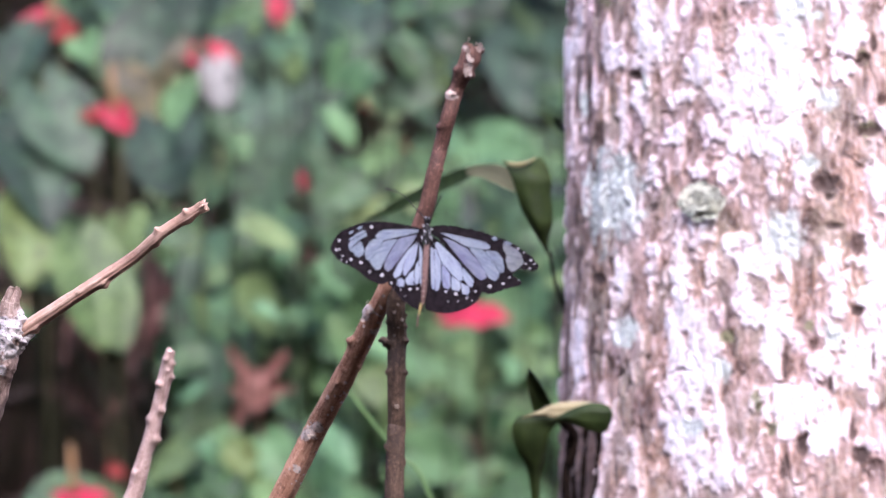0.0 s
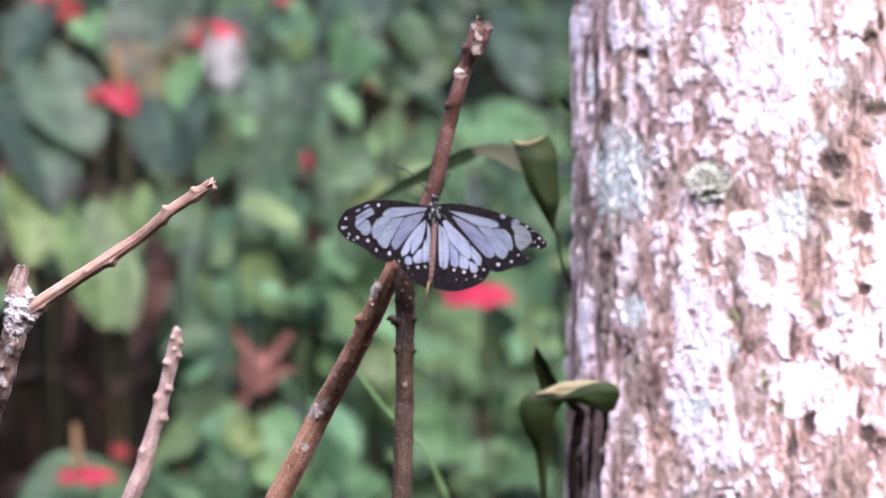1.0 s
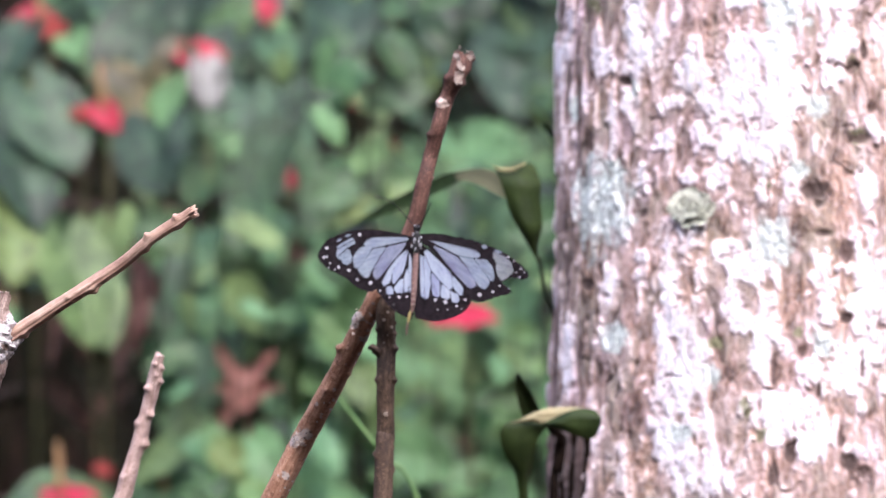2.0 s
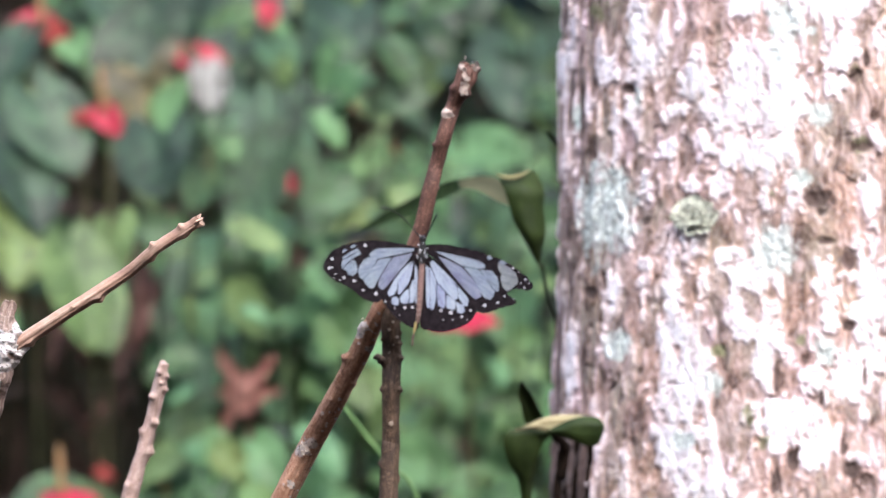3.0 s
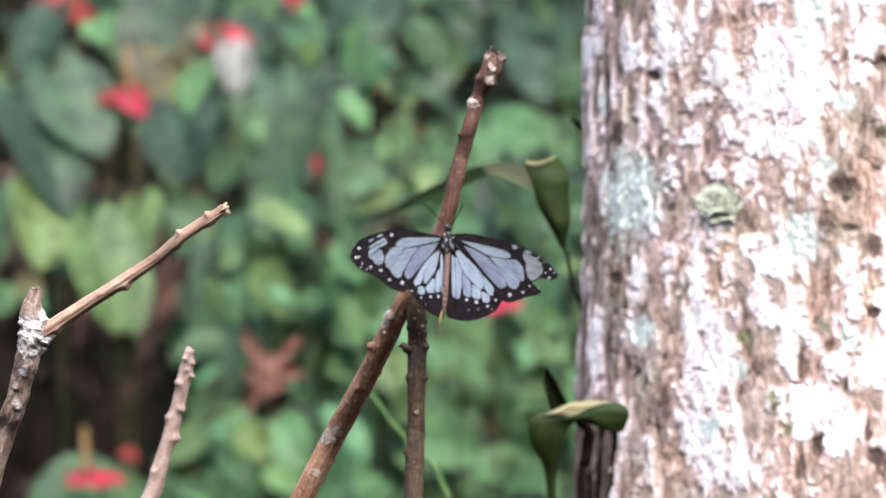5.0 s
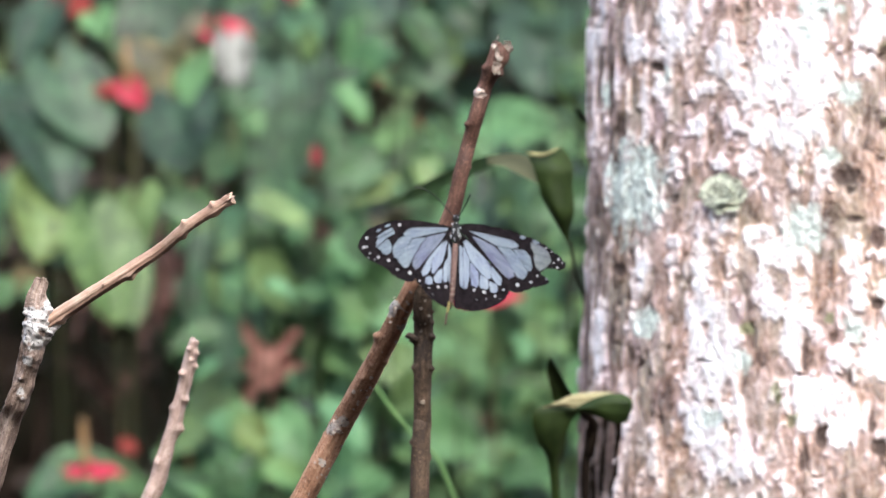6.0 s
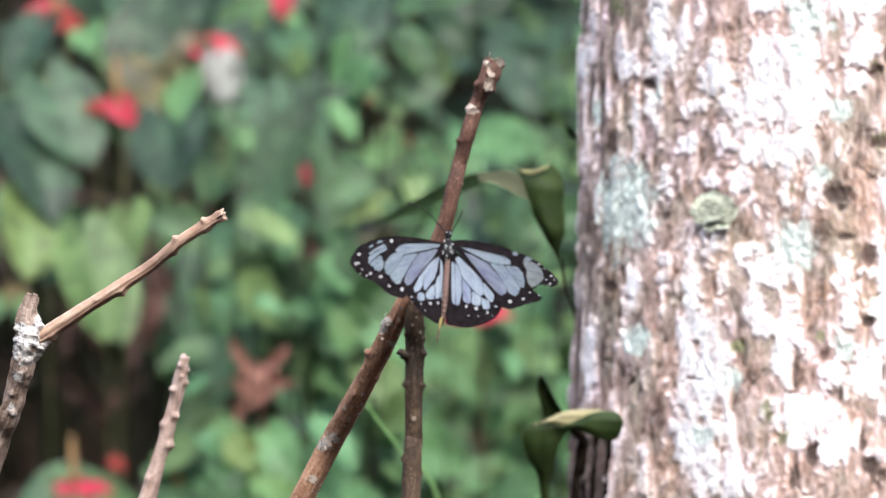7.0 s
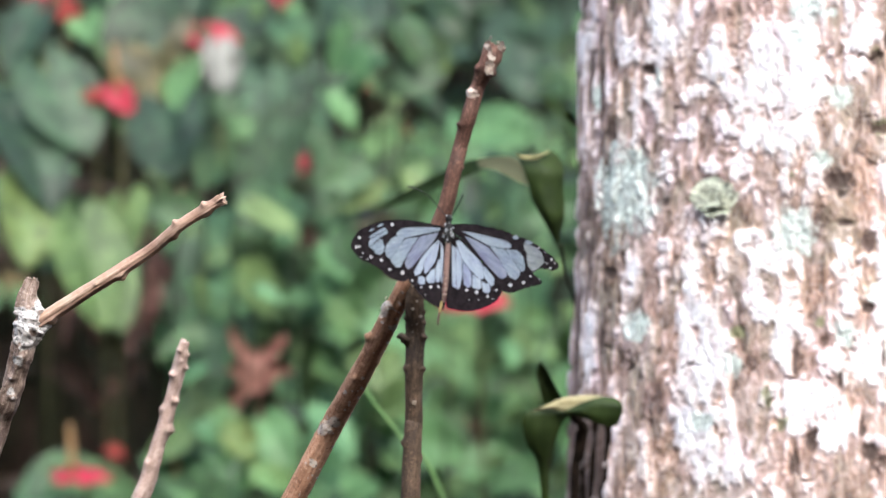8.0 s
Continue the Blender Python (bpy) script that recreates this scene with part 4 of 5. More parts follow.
def trunk_fields(s, z, x):
    """Relief in metres and the cover of the bark: pale crust, grey-green lichen, rusty bark. s: metres round the trunk."""
    wx = s + 0.0012 * fbm(s * 130, z * 80, 5, 2)
    wz = z + 0.0024 * fbm(s * 110, z * 70, 6, 2)
    broad = fbm(wx * 36, wz * 15, 12, 2)
    plates = fbm(wx * 92, wz * 40, 13, 3, 0.6)
    scales = fbm(wx * 230, wz * 105, 17, 2, 0.6)
    fine = fbm(wx * 520, wz * 300, 16, 2, 0.6)
    lumps = fbm(s * 14, z * 8, 14, 3)
    ribs = fbm(wx * 260, wz * 24, 18, 3, 0.6)
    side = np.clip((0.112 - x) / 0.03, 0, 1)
    groove = np.clip(1 - np.abs(fbm(wx * 58, wz * 19, 15, 3, 0.5)) / 0.10, 0, 1) * np.clip(0.35 + 1.4 * lattice(s * 34, z * 21, 35), 0, 1)
    seam = np.clip(1 - np.abs(fbm(wx * 120, wz * 62, 25, 3, 0.55)) / 0.07, 0, 1) * np.clip(0.2 + 1.2 * lattice(s * 60, z * 40, 36), 0, 1)
    pale = patches(PALE_HIGH + PALE_LOW, x, z, 0.26, 0.8)
    flakes = patches(scale_rows(), x, z, 0.34, 0.9, 64)
    bare = patches(BARE, x, z, 0.35, 1.6, 65)
    hollow = patches(HOLLOWS, x, z, 0.30, 0.9, 66)
    crust = 0.336 + 0.20 * plates + 0.14 * scales + 0.10 * broad + 0.07 * fine + 0.42 * pale + 0.20 * flakes * (1 - 0.7 * bare) - 0.12 * bare
    # side: the left limb's darker look at grazing light, put into the cover
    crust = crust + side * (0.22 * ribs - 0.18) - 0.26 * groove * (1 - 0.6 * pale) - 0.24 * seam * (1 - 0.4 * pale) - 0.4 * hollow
    lichen = patches(CRUSTOSE, x, z, 0.32, 1.3, 67) + 0.16 * lattice(s * 25, z * 14, 33)
    rust = 0.42 + 0.40 * fbm(s * 42, z * 26, 21, 2) + 0.25 * bare
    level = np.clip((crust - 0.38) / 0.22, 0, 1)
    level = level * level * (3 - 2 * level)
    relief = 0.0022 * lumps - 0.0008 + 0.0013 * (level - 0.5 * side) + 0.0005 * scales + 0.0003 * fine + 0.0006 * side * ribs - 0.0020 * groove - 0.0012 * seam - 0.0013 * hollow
    stain_shade = hollow + 0.75 * groove * np.clip(lattice(s * 70, z * 40, 37) + 0.3, 0, 1) * (1 - pale)
    # shade below the vine leaf, painted onto the bark
    stain_shade += 1.2 * np.exp(-((x - 0.080) / 0.013) ** 4 - ((z - 0.775) / 0.030) ** 4) * (1.1 + 0.4 * lattice(s * 180, z * 60, 39))
    moss = patches(MOSSY, x, z, 0.35, 1.4, 68)
    return relief, np.clip(crust, -0.4, 1.4), np.clip(lichen, 0, 1.2), np.clip(rust, 0, 1), np.clip(stain_shade, 0, 1.2), moss


def build_tree():
    tree = tagged(empty("tree", TX, TY, 0), "tree trunk with rough bark blotched with white and grey-green lichen", "tree")
    phi = np.concatenate([np.radians(np.linspace(-102, 8, 640)), np.radians(np.linspace(12, 254, 50))])
    zs = np.concatenate([np.linspace(-0.06, 0.735, 32), np.linspace(0.745, 1.055, 560), np.linspace(1.07, 4.6, 72)])
    A, Z = np.meshgrid(phi, zs)
    s = TR * A
    x = TX + TR * np.sin(A)
    front = np.where(np.cos(A) > -0.3, x, 9.0)
    relief, crust, lichen, rust, stain_shade, moss = trunk_fields(s, Z, front)
    flare = 0.10 * np.exp(-Z / 0.16) * (0.6 + 0.4 * np.cos(5 * A + 0.6)) - 0.024 * np.clip(Z - 0.9, -0.4, 0.3) - 0.012 * np.clip(Z - 1.2, 0, 5)
    R = TR + relief + flare
    V = np.stack([R * np.sin(A), -R * np.cos(A), Z], -1)
    mesh = grid_mesh("trunk", V, len(zs), len(phi), True, {"crust": crust, "lichen": lichen, "rust": rust, "stain_shade": stain_shade, "moss": moss})
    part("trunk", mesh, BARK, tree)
    top = tube("trunk_top", [(0, 0, 4.55, 0.146), (0.01, 0, 4.9, 0.12), (0.03, 0.02, 5.6, 0.09)], 20, 6, 0.05, 8)
    part("upper_trunk", top, BARK, tree)


build_tree()


def build_lichen():
    """A ruffled leafy lichen on the bark."""
    x, z = 0.1445, 0.9155
    ang = math.asin((x - TX) / TR)
    base = Vector((TX + (TR + 0.0015) * math.sin(ang), TY - (TR + 0.0015) * math.cos(ang), z))
    ob = tagged(empty("lichen", *base), "ruffled grey-green leafy lichen growing on the bark", "lichen")
    ob.rotation_euler = (0, 0, ang)
    r = random.Random(3)
    lobe = 0
    for ring, (count, rx, rz, size) in enumerate(((11, 0.0105, 0.0062, 0.0052), (9, 0.0070, 0.0044, 0.0050), (6, 0.0035, 0.0020, 0.0046))):
        for k in range(count):
            a = 2 * math.pi * (k + r.uniform(-0.25, 0.25)) / count
            u, v = np.meshgrid(np.linspace(0, 1, 6), np.linspace(0, 2 * np.pi, 14, endpoint=False), indexing="ij")
            wob = 1 + 0.3 * lattice(np.cos(v) * 2 + lobe, np.sin(v) * 2 + 3, 55)
            q = size * r.uniform(0.75, 1.15)
            X, Zz = q * u * wob * np.cos(v) * 1.15, q * u * wob * np.sin(v) * 0.85
            Y = -0.0012 * ring - 0.0012 - 0.0012 * u ** 2 * (0.5 + lattice(v * 2.0, u * 3 + lobe, 56))
            p = part("lobe", grid_mesh("lobe", np.stack([X, Y, Zz], -1), 6, 14, True), LICHEN, ob)
            p.location = (rx * math.cos(a), 0, rz * math.sin(a))
            lobe += 1


build_lichen()


# ---- dead twigs ----
def build_perch():
    """The shrub on which the butterfly rests."""
    shrub = tagged(empty("dead_shrub", -0.10, 2.12, 0), "leafless dead shrub with brown broken-off stems", "shrub", "dead shrubs")
    at = lambda rows: [(x + 0.10, y - 2.12, z, r) for x, y, z, r in rows]
    lean = at([(-0.19, 2.18, -0.04, 0.0075), (-0.175, 2.17, 0.30, 0.0066), (-0.1048, 2.1400, 0.7020, 0.0053), (-0.0802, 2.1200, 0.7531, 0.0049), (-0.0579, 2.1000, 0.7967, 0.0047), (-0.0476, 2.0900, 0.8163, 0.0045), (-0.0347, 2.0600, 0.8400, 0.0044),
               (-0.0229, 2.0350, 0.8634, 0.0040), (-0.0174, 2.0250, 0.8749, 0.0038), (-0.0099, 2.0200, 0.8885, 0.0038), (-0.0027, 2.0150, 0.9029, 0.0037), (0.0016, 2.0100, 0.9204, 0.0034), (0.0045, 2.0100, 0.9316, 0.0033), (0.0076, 2.0050, 0.9427, 0.0033),
               (0.0110, 2.0050, 0.9539, 0.0033), (0.0143, 2.0000, 0.9616, 0.0039), (0.0174, 2.0000, 0.9699, 0.0045)])
    spots = lambda rows, dx: [(x + dx, z, r) for x, y, z, r in rows]
    scars = spots([(-0.0326, 2.0400, 0.8536, 0.0016), (-0.0380, 2.0500, 0.8362, 0.0010), (-0.0265, 2.0300, 0.8651, 0.0009), (-0.0295, 2.0500, 0.8430, 0.0010), (0.0036, 2.0000, 0.9386, 0.0016), (0.0080, 2.0000, 0.9511, 0.0020), (0.0098, 2.0000, 0.9609, 0.0020), (0.0165, 2.0000, 0.9587, 0.0022),
                   (0.0129, 2.0000, 0.9690, 0.0018), (0.0214, 2.0000, 0.9685, 0.0020), (0.0205, 2.0000, 0.9632, 0.0014), (0.0049, 2.0000, 0.9214, 0.0008)], 0.10)
    flaky = spots([(-0.0504, 2.0900, 0.8144, 0.0042), (-0.0480, 2.0900, 0.8172, 0.0030), (-0.0245, 2.0300, 0.8662, 0.0036), (-0.0263, 2.0300, 0.8631, 0.0026), (-0.0204, 2.0300, 0.8567, 0.0022), (0.0085, 2.0000, 0.9507, 0.0024), (0.0147, 2.0000, 0.9600, 0.0026), (0.0143, 2.0000, 0.9694, 0.0014), (0.0205, 2.0000, 0.9690, 0.0010), (-0.0423, 2.0600, 0.8301, 0.0012), (-0.0560, 2.1000, 0.7999, 0.0022)], 0.10)
    fork = 9
    r = random.Random(17)
    specks = []
    for k in range(46):
        f = r.random()
        specks.append((0.10 - 0.062 + 0.046 * f + r.uniform(-0.0035, 0.0025), 0.780 + 0.092 * f, r.uniform(0.0004, 0.0009)))
    part("stem", tube("stem", lean[:fork + 1], 48, 40, 0.05, 21, [q for q in scars if q[1] < 0.885], 0.0, [q for q in flaky if q[1] < 0.885] + specks, 0.035), TWIG_BROWN, shrub, "brown leaning stem with flaking bark")
    part("stem", tube("stem", [(x, y, z, 0.9 * r) for x, y, z, r in lean[fork:]], 44, 34, 0.05, 22, [(x, z, 0.62 * r) for x, z, r in scars if 0.885 <= z < 0.966], 0.22, [q for q in flaky if q[1] >= 0.885]), TWIG_RED, shrub, "smooth dark red-brown broken stem end")
    upright = at([(-0.045, 2.07, -0.04, 0.0060), (-0.035, 2.06, 0.30, 0.0052), (-0.020, 2.045, 0.62, 0.0045), (-0.0150, 2.0350, 0.7999, 0.0037), (-0.0141, 2.0350, 0.8185, 0.0035), (-0.0140, 2.0300, 0.8413, 0.0036), (-0.0134, 2.0300, 0.8549, 0.0037), (-0.0138, 2.0250, 0.8686, 0.0037), (-0.0126, 2.0220, 0.8822, 0.0033)])
    scars = spots([(-0.0177, 2.0300, 0.8531, 0.0018), (-0.0100, 2.0300, 0.8538, 0.0014), (-0.0177, 2.0300, 0.8413, 0.0014), (-0.0104, 2.0300, 0.8409, 0.0014), (-0.0181, 2.0300, 0.8114, 0.0016), (-0.0140, 2.0300, 0.8277, 0.0008), (-0.0100, 2.0300, 0.8595, 0.0009), (-0.0177, 2.0300, 0.8613, 0.0009), (-0.0100, 2.0300, 0.8640, 0.0009), (-0.0106, 2.0300, 0.8051, 0.0009)], 0.10)
    rings = [(0.087 + 0.0016 * (k % 3 - 1), 0.8560 + 0.0031 * k, 0.0007) for k in range(9)] + [(0.0862, 0.8277, 0.0010), (0.0905, 0.8051, 0.0009)]
    part("stem", tube("stem", upright, 40, 34, 0.06, 31, [(x, z, 0.8 * r) for x, z, r in scars], 0.0, rings, 0.03), TWIG_DARK, shrub, "dark upright stem")
    spur = at([(-0.0203, 2.0310, 0.8538, 0.0009), (-0.0191, 2.0285, 0.8540, 0.0013), (-0.0174, 2.0280, 0.8527, 0.0016), (-0.0154, 2.0300, 0.8504, 0.0012)])
    part("spur", tube("spur", spur, 10, 6, 0.3, 37), TWIG_DARK, shrub)
    # flaking bark
    r = random.Random(9)
    for (x, y, z), n in (((-0.0263, 2.0330, 0.8639), 3), ((-0.0507, 2.0830, 0.8138), 3), ((-0.0493, 2.0830, 0.8170), 3), ((-0.0245, 2.0310, 0.8667), 3), ((0.0147, 1.9970, 0.9599), 4), ((0.0160, 1.9970, 0.9648), 4), ((0.0087, 2.0000, 0.9504), 3), ((0.0150, 1.9970, 0.9688), 4), ((0.0193, 1.9970, 0.9690), 4)):
        for k in range(n):
            bm = bmesh.new()
            w, h = r.uniform(0.0005, 0.0012), r.uniform(0.0008, 0.0022)
            vs = [bm.verts.new((w * math.cos(a) * r.uniform(0.7, 1.2), r.uniform(-0.0004, 0.0004), h * math.sin(a) * r.uniform(0.7, 1.2))) for a in np.linspace(0, 2 * math.pi, 7)[:-1]]
            bm.faces.new(vs)
            bmesh.ops.solidify(bm, geom=bm.faces[:], thickness=0.0004)
            ob = part("bark_flake", bm, FLAKE, shrub, smooth=False)
            ob.matrix_basis = pose(x + 0.10 + r.gauss(0, 0.0008), y - 2.12 - r.uniform(0.0022, 0.0034), z + r.gauss(0, 0.0018), r.gauss(0, 25), r.gauss(-25, 30), r.gauss(0, 30))


FLAKE = plain_material("pale_bark_flake", (0.33, 0.25, 0.21), (0.64, 0.56, 0.51), 700, 0.85)
build_perch()


def build_side_twigs():
    spots = lambda rows, dx: [(x + dx, z, r) for x, y, z, r in rows]
    forked = tagged(empty("dead_shrub", -0.24, 2.26, 0), "dead twig with a grey crusted stem and bare tan branch", "shrub", "dead shrubs")
    at = lambda rows: [(x + 0.24, y - 2.26, z, r) for x, y, z, r in rows]
    stem = at([(-0.24, 2.26, -0.04, 0.0062), (-0.235, 2.26, 0.4, 0.0056), (-0.222, 2.255, 0.70, 0.0050), (-0.2019, 2.2500, 0.7973, 0.0040), (-0.1945, 2.2400, 0.8198, 0.0041), (-0.1901, 2.2350, 0.8329, 0.0042), (-0.1859, 2.2300, 0.8480, 0.0046), (-0.1842, 2.2300, 0.8574, 0.0047), (-0.1850, 2.2300, 0.8639, 0.0043), (-0.1848, 2.2300, 0.8680, 0.0035), (-0.1826, 2.2300, 0.8742, 0.0023)])
    part("stem", tube("stem", stem, 48, 44, 0.26, 41, spots([(-0.1802, 2.2300, 0.8604, 0.0016), (-0.1876, 2.2300, 0.8525, 0.0016), (-0.1777, 2.2300, 0.8542, 0.0018), (-0.1921, 2.2300, 0.8306, 0.0014), (-0.1921, 2.2300, 0.8219, 0.0016)], 0.24), 0.6,
                      spots([(-0.1839, 2.2300, 0.8567, 0.0080), (-0.1851, 2.2300, 0.8480, 0.0070), (-0.1889, 2.2300, 0.8380, 0.0030), (-0.1802, 2.2300, 0.8530, 0.0050), (-0.1926, 2.2300, 0.8243, 0.0020)], 0.24)), TWIG_GREY, forked)
    branch = at([(-0.1827, 2.2300, 0.8535, 0.0030), (-0.1750, 2.2280, 0.8585, 0.0032), (-0.1571, 2.2200, 0.8700, 0.0029), (-0.1431, 2.2150, 0.8787, 0.0029), (-0.1292, 2.2100, 0.8879, 0.0026), (-0.1176, 2.2000, 0.8973, 0.0025), (-0.1063, 2.1950, 0.9047, 0.0024), (-0.0975, 2.1900, 0.9100, 0.0020)])
    part("side_branch", tube("side_branch", branch, 44, 30, 0.04, 43, spots([(-0.1421, 2.2100, 0.8748, 0.0017), (-0.1188, 2.2000, 0.8993, 0.0013), (-0.1183, 2.2000, 0.8924, 0.0012), (-0.1061, 2.1900, 0.9071, 0.0013), (-0.1036, 2.1900, 0.9017, 0.0012), (-0.1544, 2.2100, 0.8724, 0.0007), (-0.1732, 2.2200, 0.8552, 0.0013)], 0.24), 0.7, fibre=0.10), TWIG_TAN, forked, "bare tan broken branch")
    short = tagged(empty("dead_shrub", -0.19, 2.5, 0), "single weathered dead twig with knobbly bud scars", "shrub", "dead shrubs")
    at = lambda rows: [(x + 0.19, y - 2.5, z, r) for x, y, z, r in rows]
    twig = at([(-0.19, 2.5, -0.04, 0.0060), (-0.185, 2.49, 0.40, 0.0055), (-0.163, 2.48, 0.70, 0.0046), (-0.1439, 2.4700, 0.7784, 0.0040), (-0.1375, 2.4650, 0.7996, 0.0038), (-0.1331, 2.4600, 0.8157, 0.0034), (-0.1296, 2.4550, 0.8304, 0.0031), (-0.1271, 2.4500, 0.8423, 0.0022)])
    part("stem", tube("stem", twig, 36, 34, 0.11, 47, spots([(-0.1263, 2.4500, 0.8292, 0.0015), (-0.1329, 2.4500, 0.8259, 0.0015), (-0.1318, 2.4600, 0.8130, 0.0015), (-0.1392, 2.4600, 0.8091, 0.0016), (-0.1334, 2.4600, 0.7982, 0.0018), (-0.1455, 2.4700, 0.7823, 0.0013), (-0.1290, 2.4500, 0.8379, 0.0012), (-0.1252, 2.4500, 0.8358, 0.0012), (-0.1285, 2.4500, 0.8325, 0.0010)], 0.19), 0.4, fibre=0.06), TWIG_PINK, short)


build_side_twigs()


# ---- green growth by the trunk ----
def sheet(name, rows, origin, bulge, pale, coat=None, cols=11, steps=5):
    """A leaf blade between pairs of edge points; bulge: depth of its hollow."""
    line = smooth_line([(*a, *b) for a, b in rows], steps)
    u = np.linspace(0, 1, cols)[None, :, None]
    V = line[:, None, :3] * (1 - u) + line[:, None, 3:] * u - np.array(origin)
    V[..., 1] += bulge * np.sin(np.pi * u[..., 0]) * np.sin(np.pi * np.linspace(0.08, 0.92, len(line)))[:, None]
    V[..., 1] += 0.0008 * lattice(np.linspace(0, 5, len(line))[:, None] + 0 * u[..., 0], u[..., 0] * 4, 9)
    mesh = grid_mesh(name, V, len(line), cols, False, {"pale": np.full(V.shape[:2], pale)})
    mesh.materials.append(coat or LEAF_VINE)
    return mesh


def build_vines():
    low = tagged(empty("vine", 0, 0, 0), "climbing vine with folded dark green leaves clinging to the trunk", "vine", "vines on the trunk")
    low.location = (0.06, 2.74, 0)
    at = lambda rows: [(x - 0.06, y - 2.74, z, *rest) for x, y, z, *rest in rows]
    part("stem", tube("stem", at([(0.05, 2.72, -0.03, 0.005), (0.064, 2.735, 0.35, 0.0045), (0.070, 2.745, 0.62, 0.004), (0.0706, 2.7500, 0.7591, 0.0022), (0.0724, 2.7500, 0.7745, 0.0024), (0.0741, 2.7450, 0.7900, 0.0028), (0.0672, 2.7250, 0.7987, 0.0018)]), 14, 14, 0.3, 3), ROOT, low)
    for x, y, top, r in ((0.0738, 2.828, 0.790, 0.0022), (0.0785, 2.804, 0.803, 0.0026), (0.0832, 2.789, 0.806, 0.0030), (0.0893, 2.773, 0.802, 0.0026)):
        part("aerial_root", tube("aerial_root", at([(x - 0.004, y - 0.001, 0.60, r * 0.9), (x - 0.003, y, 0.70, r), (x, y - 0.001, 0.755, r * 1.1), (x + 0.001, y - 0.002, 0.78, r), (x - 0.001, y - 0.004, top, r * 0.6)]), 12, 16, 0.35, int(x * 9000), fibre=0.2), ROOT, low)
    blade = sheet("leaf", [((0.0548, 2.7300, 0.7297), (0.0567, 2.7300, 0.7297)), ((0.0504, 2.7220, 0.7651), (0.0559, 2.7220, 0.7651)), ((0.0482, 2.7180, 0.7750), (0.0579, 2.7180, 0.7750)), ((0.0442, 2.7150, 0.7812), (0.0588, 2.7150, 0.7812)), ((0.0415, 2.7120, 0.7892), (0.0605, 2.7120, 0.7892)),
                           ((0.0411, 2.7100, 0.7957), (0.0636, 2.7120, 0.7953)), ((0.0439, 2.7100, 0.8002), (0.0672, 2.7120, 0.7986)), ((0.0488, 2.7140, 0.8016), (0.0654, 2.7150, 0.7997))], (0.06, 2.74, 0), -0.004, 0.0)
    leaf = part("leaf", blade, None, low, "dark green leaf folded over with a pale underside")
    fold = sheet("fold", [((0.0472, 2.7090, 0.8008), (0.0460, 2.7090, 0.7999)), ((0.0538, 2.7070, 0.8033), (0.0547, 2.7070, 0.8009)), ((0.0607, 2.7060, 0.8067), (0.0616, 2.7050, 0.8001)), ((0.0667, 2.7050, 0.8082), (0.0676, 2.7030, 0.7987)), ((0.0742, 2.7040, 0.8089), (0.0724, 2.7020, 0.7993)), ((0.0808, 2.7020, 0.8089), (0.0771, 2.7000, 0.8027)), ((0.0856, 2.7000, 0.8078), (0.0849, 2.6980, 0.8064))], (0.06, 2.74, 0), -0.002, 1.0)
    part("fold", fold, None, leaf, "pale turned-over underside")
    tip = sheet("fold_tip", [((0.0630, 2.7000, 0.7999), (0.0634, 2.7000, 0.7988)), ((0.0688, 2.6980, 0.8030), (0.0696, 2.6980, 0.7976)), ((0.0757, 2.6960, 0.8062), (0.0768, 2.6960, 0.7955)), ((0.0832, 2.6950, 0.8082), (0.0842, 2.6950, 0.7928)), ((0.0902, 2.6940, 0.8076), (0.0906, 2.6940, 0.7930)), ((0.0935, 2.6940, 0.8050), (0.0932, 2.6940, 0.7975)), ((0.0944, 2.6950, 0.8023), (0.0941, 2.6950, 0.7999))], (0.06, 2.74, 0), -0.004, 0.0)
    part("fold_tip", tip, None, leaf)
    spear = sheet("leaf", [((0.0503, 2.7150, 0.8270), (0.0506, 2.7150, 0.8267)), ((0.0489, 2.7210, 0.8195), (0.0553, 2.7210, 0.8195)), ((0.0505, 2.7270, 0.8121), (0.0593, 2.7270, 0.8121)), ((0.0528, 2.7340, 0.8033), (0.0635, 2.7340, 0.8039)), ((0.0555, 2.7350, 0.7935), (0.0629, 2.7350, 0.7935))], (0.06, 2.74, 0), 0.003, 0.0)
    part("leaf", spear, None, low)
    high = tagged(empty("vine", 0, 0, 0), "thin vine with an arching strap leaf beside the trunk", "vine", "vines on the trunk")
    high.location = (0.09, 2.78, 0)
    at = lambda rows: [(x - 0.09, y - 2.78, z, *rest) for x, y, z, *rest in rows]
    part("stem", tube("stem", at([(0.066, 2.96, -0.03, 0.004), (0.074, 2.95, 0.4, 0.003), (0.0790, 2.93, 0.80, 0.0016), (0.0745, 2.89, 0.851, 0.0012), (0.0675, 2.83, 0.8694, 0.0009), (0.0632, 2.7891, 0.8879, 0.0009)]), 8, 8), STALK, high)
    blade = sheet("leaf", [((0.0554, 2.7891, 0.9398), (0.0585, 2.7891, 0.9405)), ((0.0404, 2.7846, 0.9366), (0.0622, 2.7846, 0.9355)), ((0.0425, 2.7800, 0.9294), (0.0643, 2.7800, 0.9283)), ((0.0447, 2.7800, 0.9221), (0.0639, 2.7800, 0.9195)), ((0.0471, 2.7800, 0.9133), (0.0648, 2.7800, 0.9121)), ((0.0521, 2.7800, 0.9040), (0.0648, 2.7800, 0.9040)), ((0.0565, 2.7846, 0.8963), (0.0628, 2.7846, 0.8956)), ((0.0610, 2.7891, 0.8885), (0.0625, 2.7891, 0.8879)), ((0.0629, 2.7891, 0.8848), (0.0632, 2.7891, 0.8844))], (0.09, 2.78, 0), -0.006, 0.0)
